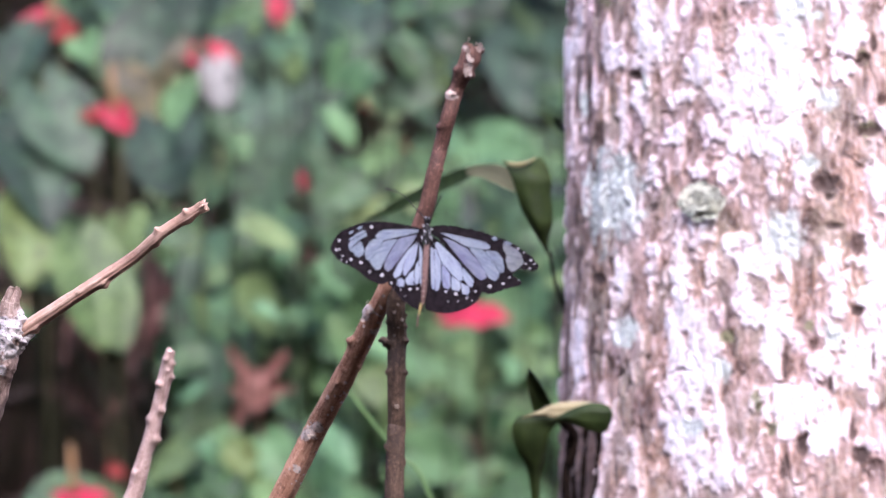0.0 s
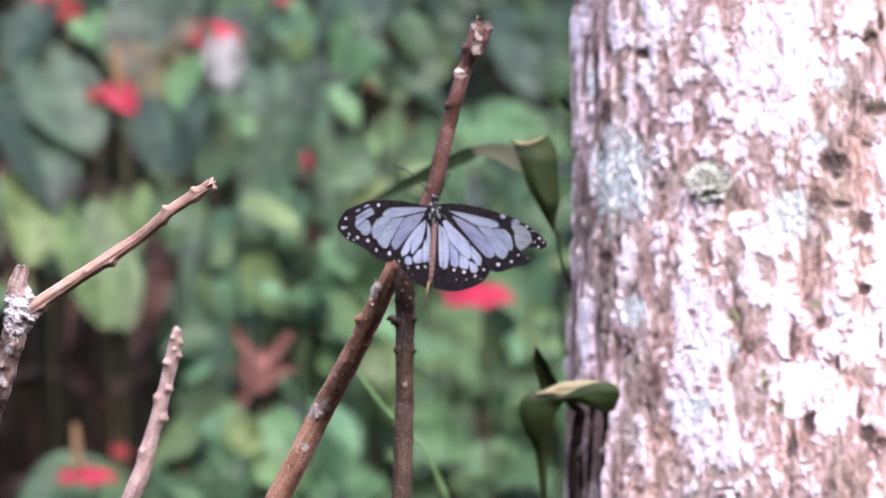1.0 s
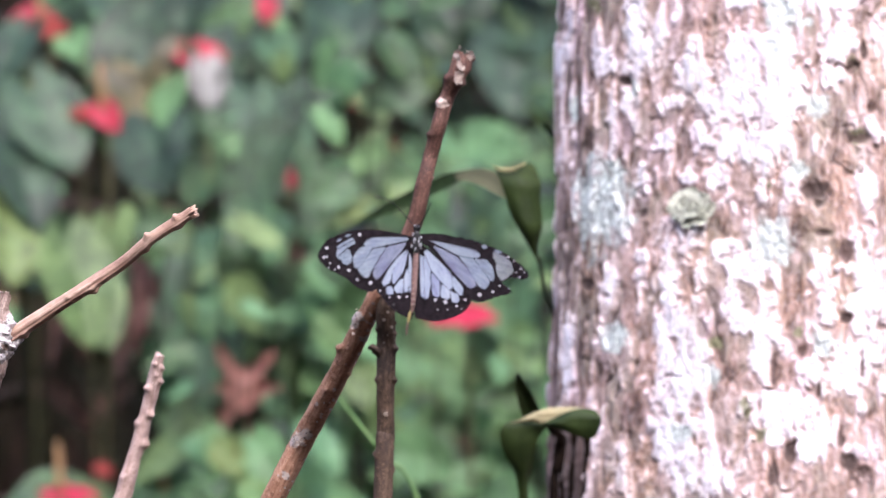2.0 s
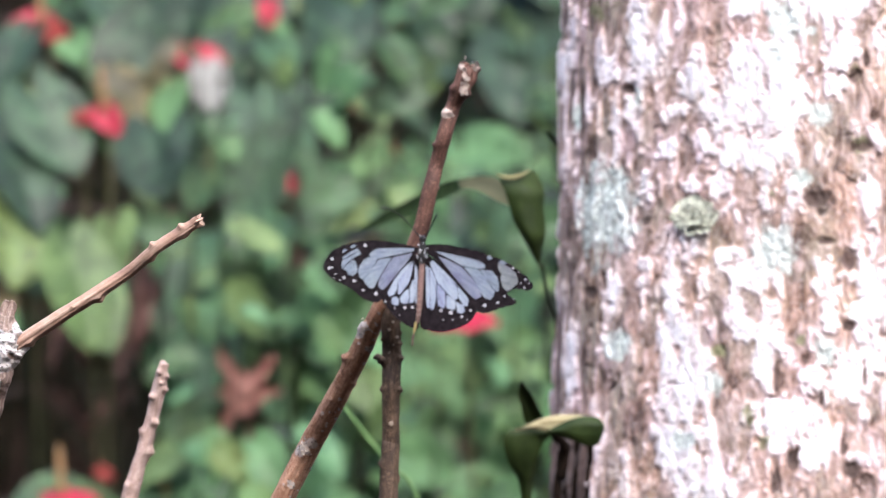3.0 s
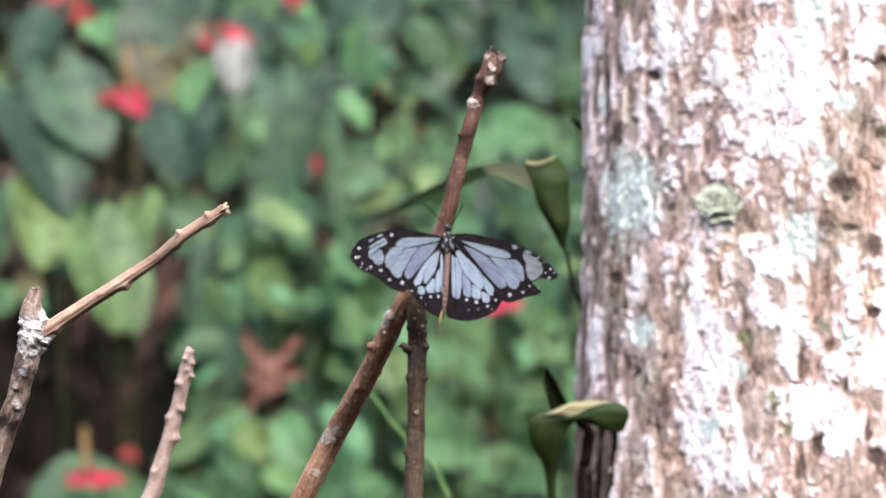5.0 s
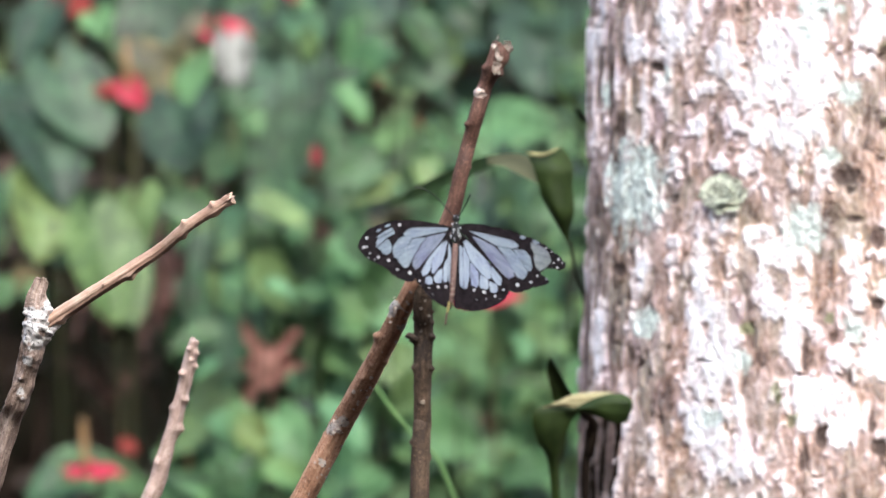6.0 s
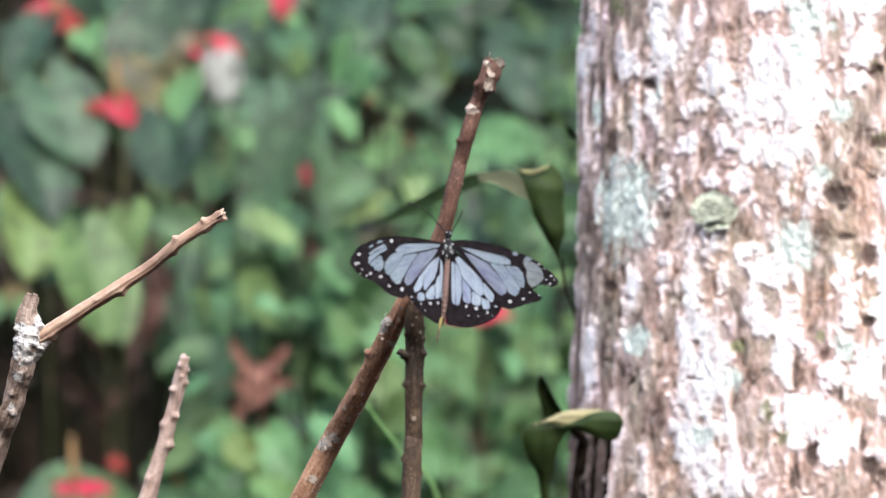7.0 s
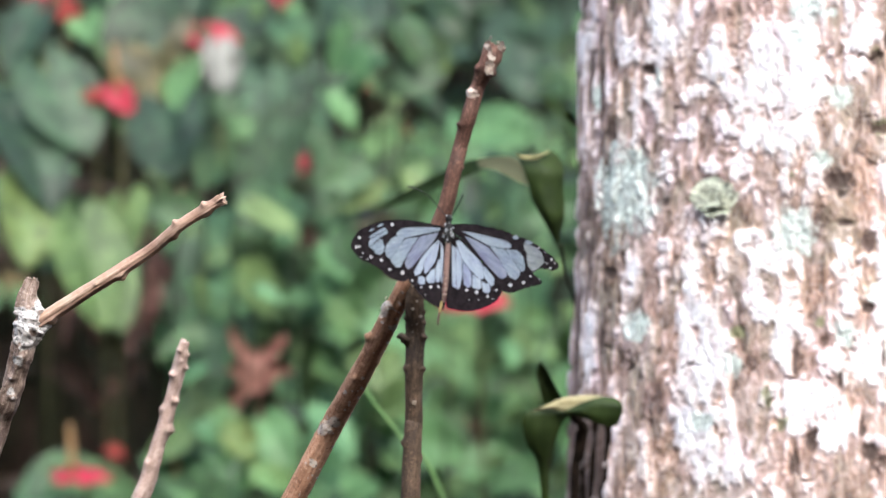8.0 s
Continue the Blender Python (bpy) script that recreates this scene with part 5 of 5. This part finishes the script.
    leaf = part("leaf", blade, None, high, "dark green strap leaf bent over to show its pale side")
    fold = sheet("fold", [((0.0178, 2.9594, 0.9374), (0.0191, 2.9522, 0.9330)), ((0.0266, 2.9045, 0.9383), (0.0266, 2.9026, 0.9314)), ((0.0338, 2.8558, 0.9379), (0.0331, 2.8573, 0.9278)), ((0.0390, 2.8192, 0.9361), (0.0390, 2.8155, 0.9239)), ((0.0425, 2.7945, 0.9321), (0.0454, 2.7873, 0.9205))], (0.09, 2.78, 0), 0.002, 1.0, LEAF_STRAP)
    part("fold", fold, None, leaf, "pale turned-over underside")
    strap = sheet("fold_tip", [((0.0217, 2.9375, 0.9380), (0.0222, 2.9345, 0.9324)), ((0.0114, 3.0011, 0.9366), (0.0133, 2.9903, 0.9283)), ((-0.0098, 3.1181, 0.9281), (-0.0070, 3.1031, 0.9204)), ((-0.0295, 3.2195, 0.9187), (-0.0272, 3.2081, 0.9129)), ((-0.0489, 3.3137, 0.9078), (-0.0484, 3.3113, 0.9074))], (0.09, 2.78, 0), 0.003, 0.0, LEAF_STRAP)
    part("fold_tip", strap, None, leaf)
    rim = sheet("rim", [((0.0372, 2.7810, 0.9387), (0.0398, 2.7820, 0.9360)), ((0.0440, 2.7790, 0.9374), (0.0442, 2.7790, 0.9350)), ((0.0500, 2.7790, 0.9379), (0.0505, 2.7790, 0.9361)), ((0.0560, 2.7810, 0.9405), (0.0562, 2.7810, 0.9396))], (0.09, 2.78, 0), -0.001, 1.0, LEAF_STRAP)
    part("rim", rim, None, leaf, "pale curled rim")
    thorn = at([(0.0738, 2.9000, 0.9579, 0.0016), (0.0702, 2.8850, 0.9615, 0.0018), (0.0675, 2.8800, 0.9646, 0.0004)])
    part("bud", tube("bud", thorn, 8, 4), LEAF_VINE, high)
    blade = tagged(empty("grass_stem", 0.09, 3.0, 0), "thin bright green grass stem leaning over", "grass")
    part("stalk", tube("stalk", [(0, 0, -0.03, 0.0016), (-0.012, 0, 0.35, 0.0015), (-0.05, 0, 0.62, 0.0013)] + [(x - 0.09, y - 3.0, z, r) for x, y, z, r in
         ((-0.0044, 3.0000, 0.7463, 0.0013), (-0.0214, 3.0000, 0.7684, 0.0012), (-0.0368, 3.0000, 0.7872, 0.0011), (-0.0506, 3.0000, 0.8059, 0.0010), (-0.0535, 3.0000, 0.8099, 0.0006))], 8, 8), GRASS, blade)


build_vines()


# ---- the butterfly ----
BX, BY, BZ = -0.0016, 1.9970, 0.8958
LEFT_ROOT, RIGHT_ROOT = (-0.00201, 0.0, 0.00089), (0.00201, 0.0, 0.00089)


def slab(name, loop, front, back):
    """A thin plate in the x-z plane, its face at y = front."""
    bm = bmesh.new()
    vs = [bm.verts.new((x * 0.001, front, z * 0.001)) for x, z in loop]
    face = bm.faces.new(vs)
    face.normal_update()
    if face.normal.y > 0:
        face.normal_flip()
    rim = bmesh.ops.extrude_face_region(bm, geom=[face])
    for v in (g for g in rim["geom"] if isinstance(g, bmesh.types.BMVert)):
        v.co.y = back
    bmesh.ops.triangulate(bm, faces=[f for f in bm.faces if len(f.verts) > 4])
    bmesh.ops.recalc_face_normals(bm, faces=bm.faces[:])
    return bm


def closed(points, steps):
    line = smooth_line([points[-1]] + list(points) + [points[0], points[1]], steps)
    return line[steps:-steps - 1][:len(points) * steps]


def ragged_rim(line, seed, size):
    """Wear along the rim of a wing."""
    r = random.Random(seed)
    return [(x + r.uniform(-size, size), z + r.uniform(-size, size)) for x, z in line]


def grown(loop, size):
    """A loop pushed outwards along its edges' normals."""
    p = np.array(loop, float)
    edge = np.roll(p, -1, 0) - p
    turn = 1.0 if np.sum(p[:, 0] * np.roll(p[:, 1], -1) - np.roll(p[:, 0], -1) * p[:, 1]) > 0 else -1.0
    out = np.stack([edge[:, 1], -edge[:, 0]], -1) * turn / (np.linalg.norm(edge, axis=1)[:, None] + 1e-9)
    both = out + np.roll(out, 1, 0)
    both /= np.maximum(np.sum(both * out, 1)[:, None], 0.5)
    return [tuple(q) for q in (p + size * both).tolist()]


def cut_corners(loop):
    """A polygon with its corners cut."""
    out = []
    for k in range(len(loop)):
        (ax, az), (bx, bz) = loop[k], loop[(k + 1) % len(loop)]
        out += [(ax + 0.08 * (bx - ax), az + 0.08 * (bz - az)), (ax + 0.92 * (bx - ax), az + 0.92 * (bz - az))]
    return out


def wing(name, butterfly, outline, cells, spots):
    hind = "hind" in name
    lift = 0.0 if hind else -0.00035
    label = "dark brown wing with pale blue cells and white spots" if "left" in name else "dark brown wing with pale blue cells, its tip torn" if not hind else "dark brown hindwing with pale blue cells"
    ob = part("hindwing" if hind else "forewing", slab(name, ragged_rim(closed(outline, 6), len(outline), 0.30 if name == "right_forewing" else 0.13), lift, lift + 0.00012), WING_DARK, butterfly, label, smooth=False)
    for k, loop in enumerate(cells):
        part("wing_cell", slab("wing_cell", cut_corners(grown(loop, 0.20 if hind else 0.12)), lift - 0.00009, lift + 0.00002), (WING_VIOLET_HIND if k == 1 else WING_PALE_HIND) if hind else (WING_VIOLET if k == 1 else WING_WORN if k == 4 and "right" in name else WING_PALE), ob, smooth=False)
    r = random.Random(len(outline))
    for x, z, rad in spots:
        ring = [(x + rad * r.uniform(0.5, 0.9) * math.cos(a), z + rad * r.uniform(0.5, 0.9) * math.sin(a)) for a in np.linspace(0, 2 * math.pi, 11)[:-1]]
        part("wing_spot", slab("wing_spot", ring, lift - 0.00010, lift + 0.00002), WING_SPOT, ob, smooth=False)
    return ob


def left_forewing(butterfly):
    outline = [(0.5, 0.9), (-6.4, 2.7), (-12.7, 3.7), (-18.9, 4.0), (-24.6, 3.3), (-29.6, 1.9), (-33.7, -0.2), (-36.4, -3.6), (-37.3, -6.7), (-35.7, -9.3), (-33.2, -11.6), (-29.1, -13.6), (-25.7, -15.4), (-23.0, -17.8), (-19.6, -19.6), (-15.7, -20.5), (-12.7, -18.0), (-8.6, -10.9), (-4.6, -5.8), (0.0, -1.3)]
    cells = [
        [(-18.9, -1.6), (-17.3, 0.0), (-15.5, 0.7), (-9.3, 0.9), (-4.8, 0.9), (-1.1, 0.7), (-1.4, -0.2), (-4.8, -0.9), (-9.3, -1.8), (-13.2, -2.7), (-15.5, -3.1), (-18.2, -2.7)],
        [(-1.8, -1.1), (-9.3, -2.7), (-11.8, -6.2), (-15.2, -12.0), (-15.2, -14.0), (-14.1, -15.4), (-12.7, -14.7), (-8.0, -9.1), (-4.1, -4.7)],
        [(-15.2, -3.6), (-10.0, -2.9), (-12.7, -6.5), (-15.9, -12.0), (-17.3, -14.7), (-18.9, -14.7), (-20.7, -12.7), (-21.2, -11.6), (-17.3, -6.5)],
        [(-23.0, -6.5), (-21.2, -3.8), (-19.3, -2.7), (-15.7, -3.3), (-17.8, -6.5), (-21.4, -11.4), (-22.8, -10.5), (-23.4, -8.2)],
    ]
    cells += [
        [(-29.8, -2.9), (-26.9, -0.9), (-23.9, 0.7), (-23.0, 0.0), (-26.9, -1.8), (-29.4, -3.3)],
        [(-30.0, -4.9), (-29.1, -3.6), (-22.8, -0.4), (-22.5, -1.3), (-26.2, -3.3), (-29.8, -6.9)],
        [(-29.4, -7.1), (-25.7, -3.8), (-24.6, -4.2), (-24.6, -4.9), (-28.0, -8.0)],
        [(-27.8, -8.2), (-24.4, -5.1), (-23.9, -6.5), (-24.1, -8.7), (-25.7, -9.8), (-27.3, -9.3)],
        [(-26.6, 1.3), (-25.3, 2.2), (-24.1, 2.0), (-25.7, 1.1)],
        [(-29.8, -0.4), (-28.7, 0.4), (-28.0, 0.2), (-29.4, -0.7)],
    ]
    spots = [(-33.9, -3.3, 0.76), (-35.1, -6.9, 0.85), (-33.9, -6.7, 0.62), (-32.5, -9.3, 0.49), (-33.2, -10.9, 0.45), (-30.7, -11.6, 0.45), (-29.1, -10.7, 0.80), (-25.0, -12.0, 0.85), (-21.6, -15.6, 0.80), (-16.4, -16.9, 0.98), (-20.7, 2.0, 0.89), (-12.5, -20.0, 0.58)]
    return wing('left_forewing', butterfly, outline, cells, spots)


def left_hindwing(butterfly):
    outline = [(0.5, -2.2), (-3.6, -4.9), (-8.6, -10.9), (-13.7, -18.7), (-11.8, -22.3), (-9.1, -25.6), (-5.5, -28.5), (-1.8, -30.5), (0.7, -30.7), (1.4, -23.2), (1.4, -12.0)]
    cells = [
        [(-1.4, -3.8), (-5.0, -6.9), (-8.6, -11.4), (-11.4, -16.5), (-10.9, -18.0), (-9.1, -17.1), (-8.0, -15.1), (-7.5, -11.6), (-4.3, -7.6)],
        [(-1.1, -4.2), (-2.0, -8.0), (-3.2, -12.5), (-5.7, -15.8), (-6.8, -17.1), (-7.3, -16.7), (-7.1, -12.0), (-4.3, -8.0)],
        [(-5.9, -18.0), (-4.6, -16.2), (-3.2, -15.4), (-3.2, -18.9), (-3.6, -20.7), (-5.7, -20.7), (-6.6, -19.1)],
        [(-1.1, -11.4), (-0.9, -17.6), (-1.4, -20.3), (-2.5, -20.5), (-2.6, -18.9), (-2.4, -14.7), (-1.8, -12.5)],
        [(-9.6, -18.7), (-8.2, -18.3), (-7.3, -19.4), (-7.3, -21.1), (-8.6, -21.4), (-9.8, -20.9)],
        [(-0.6, -4.9), (0.2, -7.6), (0.5, -16.5), (0.0, -20.9), (-0.5, -19.8), (-0.6, -10.9)],
    ]
    spots = [(-4.8, -22.5, 0.80), (-1.6, -22.3, 0.71), (-8.6, -22.7, 0.45), (-6.8, -25.4, 0.29)]
    return wing('left_hindwing', butterfly, outline, cells, spots)


def right_forewing(butterfly):
    outline = [(-0.7, 1.6), (5.5, 2.4), (12.3, 1.6), (19.1, 0.0), (25.9, -2.2), (32.8, -5.1), (37.8, -8.5), (41.0, -11.4), (42.6, -14.0), (41.0, -15.6), (38.0, -15.4), (35.5, -14.9), (32.5, -16.7), (34.1, -18.5), (36.0, -20.3), (33.7, -21.6), (29.4, -22.7), (25.0, -24.3), (20.9, -24.3), (18.2, -21.6), (13.2, -14.2), (8.2, -8.9), (3.2, -3.3), (0.5, -1.6)]
    cells = [
        [(3.6, -0.4), (7.7, -1.1), (15.2, -2.7), (21.4, -4.2), (23.4, -5.8), (23.2, -6.9), (20.7, -7.1), (14.6, -6.0), (10.0, -3.6), (4.8, -0.9)],
        [(4.8, -2.4), (8.4, -3.8), (14.1, -6.7), (18.4, -11.4), (21.4, -16.0), (21.9, -18.0), (19.8, -19.1), (18.4, -18.3), (13.9, -13.6), (9.3, -8.0)],
        [(15.0, -6.5), (20.7, -7.6), (23.7, -11.1), (27.1, -16.2), (26.6, -18.0), (25.3, -19.4), (23.0, -18.3), (19.1, -11.6)],
        [(21.4, -7.6), (25.9, -8.0), (28.2, -10.5), (28.9, -13.8), (28.7, -16.0), (27.5, -16.0), (24.4, -11.6)],
    ]
    cells += [
        [(28.7, -4.9), (30.0, -5.3), (33.5, -6.9), (35.7, -9.1), (36.6, -12.5), (34.4, -14.7), (32.1, -16.0), (30.5, -14.2), (29.8, -11.6), (30.0, -9.1), (28.7, -7.1)],
        [(24.1, -2.7), (25.3, -2.0), (26.4, -3.1), (25.0, -3.6)],
        [(28.9, -4.2), (30.5, -4.0), (32.1, -5.1), (30.3, -5.3)],
    ]
    spots = [(34.6, -6.9, 0.53), (39.6, -11.4, 0.67), (39.1, -14.7, 0.58), (23.2, -21.6, 1.02), (28.5, -20.5, 0.76), (31.2, -18.0, 0.53), (34.8, -19.1, 0.49), (36.9, -8.5, 0.40), (41.0, -12.9, 0.45), (37.6, -12.9, 0.40)]
    return wing('right_forewing', butterfly, outline, cells, spots)


def right_hindwing(butterfly):
    outline = [(-0.5, -2.2), (3.2, -3.6), (10.0, -10.9), (16.8, -18.7), (19.8, -22.3), (19.6, -24.7), (16.8, -28.5), (11.8, -30.9), (5.9, -32.1), (0.9, -31.4), (-2.5, -29.8), (-2.3, -20.9), (-1.6, -9.8)]
    cells = [
        [(1.4, -4.7), (2.5, -4.2), (7.7, -9.1), (11.6, -13.1), (12.3, -16.0), (12.3, -18.9), (11.2, -19.4), (7.7, -16.0), (4.3, -12.0)],
        [(4.3, -12.7), (7.3, -16.9), (7.3, -21.6), (6.6, -22.5), (4.8, -21.6), (4.2, -16.9)],
        [(1.3, -6.0), (3.6, -11.6), (3.6, -18.3), (2.7, -22.7), (1.8, -23.2), (1.6, -17.6)],
        [(-0.2, -6.0), (0.9, -7.1), (1.1, -16.9), (1.1, -22.7), (0.2, -22.0), (-0.2, -15.4)],
        [(8.2, -17.6), (11.2, -20.0), (11.4, -22.5), (10.7, -23.2), (8.4, -22.7), (8.0, -21.4)],
        [(11.8, -20.3), (14.6, -21.6), (15.0, -23.8), (14.1, -24.7), (12.5, -24.3)],
        [(12.5, -14.2), (14.6, -16.0), (16.6, -19.1), (16.2, -21.6), (15.2, -21.6), (13.0, -18.7)],
    ]
    spots = [(5.7, -23.6, 0.85), (9.6, -24.5, 0.93), (17.5, -23.6, 0.71), (14.1, -26.0, 0.62), (10.5, -27.4, 0.36), (6.6, -27.4, 0.33), (16.2, -27.2, 0.31)]
    return wing('right_hindwing', butterfly, outline, cells, spots)


def ball(x, y, z, rx, ry, rz, seed=1, rough=0.0):
    bm = bmesh.new()
    bmesh.ops.create_uvsphere(bm, u_segments=14, v_segments=10, radius=1.0)
    for v in bm.verts:
        k = 1 + rough * noise.noise(v.co * 2.5 + Vector((seed, 0, 0)))
        v.co = Vector((x + v.co.x * rx * k, y + v.co.y * ry * k, z + v.co.z * rz * k))
    return bm


def build_butterfly():
    b = tagged(empty("butterfly", BX, BY, BZ), "pale blue and dark brown butterfly with spread wings on a twig", "butterfly")
    at = lambda rows: [(x - BX, y - BY, z - BZ, r) for x, y, z, r in rows]
    part("thorax", ball(0.00022, -0.0006, 0.00000, 0.0018, 0.0020, 0.0046, 2, 0.1), BODY_DARK, b, "black thorax with white dots")
    part("head", ball(0.00045, -0.0006, 0.00535, 0.0015, 0.0015, 0.0015, 4, 0.1), BODY_DARK, b)
    abdomen = part("abdomen", tube("abdomen", at([(-0.0013, 1.9968, 0.8922, 0.0010), (-0.0018, 1.9964, 0.8869, 0.0012), (-0.0022, 1.9964, 0.8802, 0.0012), (-0.0026, 1.9966, 0.8735, 0.0010), (-0.0032, 1.9970, 0.8681, 0.0006)]), 14, 8), BODY_BROWN, b, "brown ringed abdomen")
    for k in range(9):
        y = 494 + k * 9.5
        part("abdomen_ring", ball(-0.0007 - 0.0001 * k + 0.00035, -0.00062, (460 - y) * 0.0002229, 0.00118 - 0.00004 * abs(k - 3), 0.00118, 0.00020, k), BODY_DARK if k < 3 else ABDOMEN_PALE, abdomen)
    part("abdomen_tip", tube("abdomen_tip", at([(-0.0038, 1.9970, 0.8686, 0.0005), (-0.0042, 1.9970, 0.8663, 0.0006), (-0.0047, 1.9970, 0.8641, 0.0004)]), 8, 4), TIP_YELLOW, b, "yellow abdomen tip")
    part("hind_leg", tube("hind_leg", at([(-0.0045, 1.9975, 0.8654, 0.0002), (-0.0049, 1.9980, 0.8632, 0.00045), (-0.0054, 1.9990, 0.8592, 0.0003)]), 8, 4), BODY_BROWN, b)
    for x, y, s in ((775, 431, 1.0), (783, 433, 1.0), (772, 446, 1.3), (776, 456, 1.2), (787, 452, 1.1), (784, 466, 1.0), (770, 466, 0.9), (779, 443, 0.7), (783, 458, 0.7), (776, 472, 0.8)):
        part("white_dot", ball((x - 777) * 0.0002229, -0.0024 if 440 < y else -0.0019, (460 - y) * 0.0002229, 0.00030 * s, 0.0003, 0.00032 * s), WING_SPOT, b)
    for x, z, long in ((-0.00075, 0.0006, 0.0013), (0.00125, 0.0002, 0.0015), (-0.0002, -0.0030, 0.0010), (0.0021, -0.0015, 0.0011), (-0.0017, -0.0017, 0.0010)):
        part("white_stripe", ball(x, -0.00215, z, 0.00017, 0.0004, long), WING_SPOT, b)
    part("antenna", tube("antenna", at([(-0.0018, 1.9950, 0.9016, 0.00022), (-0.0053, 1.9850, 0.9055, 0.00022), (-0.0093, 1.9800, 0.9099, 0.00022), (-0.0137, 1.9780, 0.9126, 0.00026), (-0.0174, 1.9780, 0.9135, 0.00042)]), 7, 6), BODY_DARK, b)
    part("antenna", tube("antenna", at([(-0.0002, 1.9950, 0.9018, 0.00022), (0.0024, 1.9850, 0.9064, 0.00022), (0.0038, 1.9800, 0.9095, 0.00026), (0.0044, 1.9790, 0.9108, 0.0003)]), 7, 6), BODY_DARK, b)
    for x0, x1, y1 in ((772, 764, 452), (784, 790, 448), (774, 768, 470), (783, 790, 468)):
        part("leg", tube("leg", [((x0 - 777) * 0.0002229, 0.0008, (456 - 456) * 0.0002, 0.0003), ((x1 - 777) * 0.000223, 0.006, (458 - y1) * 0.000223, 0.0002), ((0.5 * (x0 + x1) - 779) * 0.000223, 0.0145, (461 - y1) * 0.000223, 0.00015)], 6, 5), BODY_DARK, b)
    return b, left_forewing(b), left_hindwing(b), right_forewing(b), right_hindwing(b)


ABDOMEN_PALE = plain_material("abdomen_band", (0.30, 0.21, 0.18), (0.46, 0.36, 0.32), 1500, 0.7)
BUTTERFLY, LEFT_FORE, LEFT_HIND, RIGHT_FORE, RIGHT_HIND = build_butterfly()


def motions():
    """The butterfly shifts a little and lets its wings rise and sink."""
    walk(BUTTERFLY, [(t, pose(BX + dx * 0.001, BY, BZ + dz * 0.001)) for t, dx, dz in
                     ((0.0, 0.0, 0.42), (1.5, -0.2, 0.4), (3.0, 0.0, 0.1), (3.5, 0.0, 0.0), (5.0, 0.1, 0.0), (6.5, 0.7, 0.0), (8.0, 0.75, 0.1))])
    left = ((0.0, 19.0), (0.5, 16.0), (1.5, 15.5), (3.0, 11.5), (4.5, 12.0), (5.0, 14.0), (6.5, 14.5), (8.0, 15.0))
    right = ((0.0, 10.0), (1.5, 7.0), (3.0, 11.0), (3.5, 12.0), (5.0, 12.5), (6.5, 12.0), (7.5, 10.0), (8.0, 11.5))
    for ob in (LEFT_FORE, LEFT_HIND):
        walk(ob, [(t, pose(*LEFT_ROOT, 0, 0, a)) for t, a in left])
    for ob in (RIGHT_FORE, RIGHT_HIND):
        walk(ob, [(t, pose(*RIGHT_ROOT, 0, 0, -a)) for t, a in right])


motions()
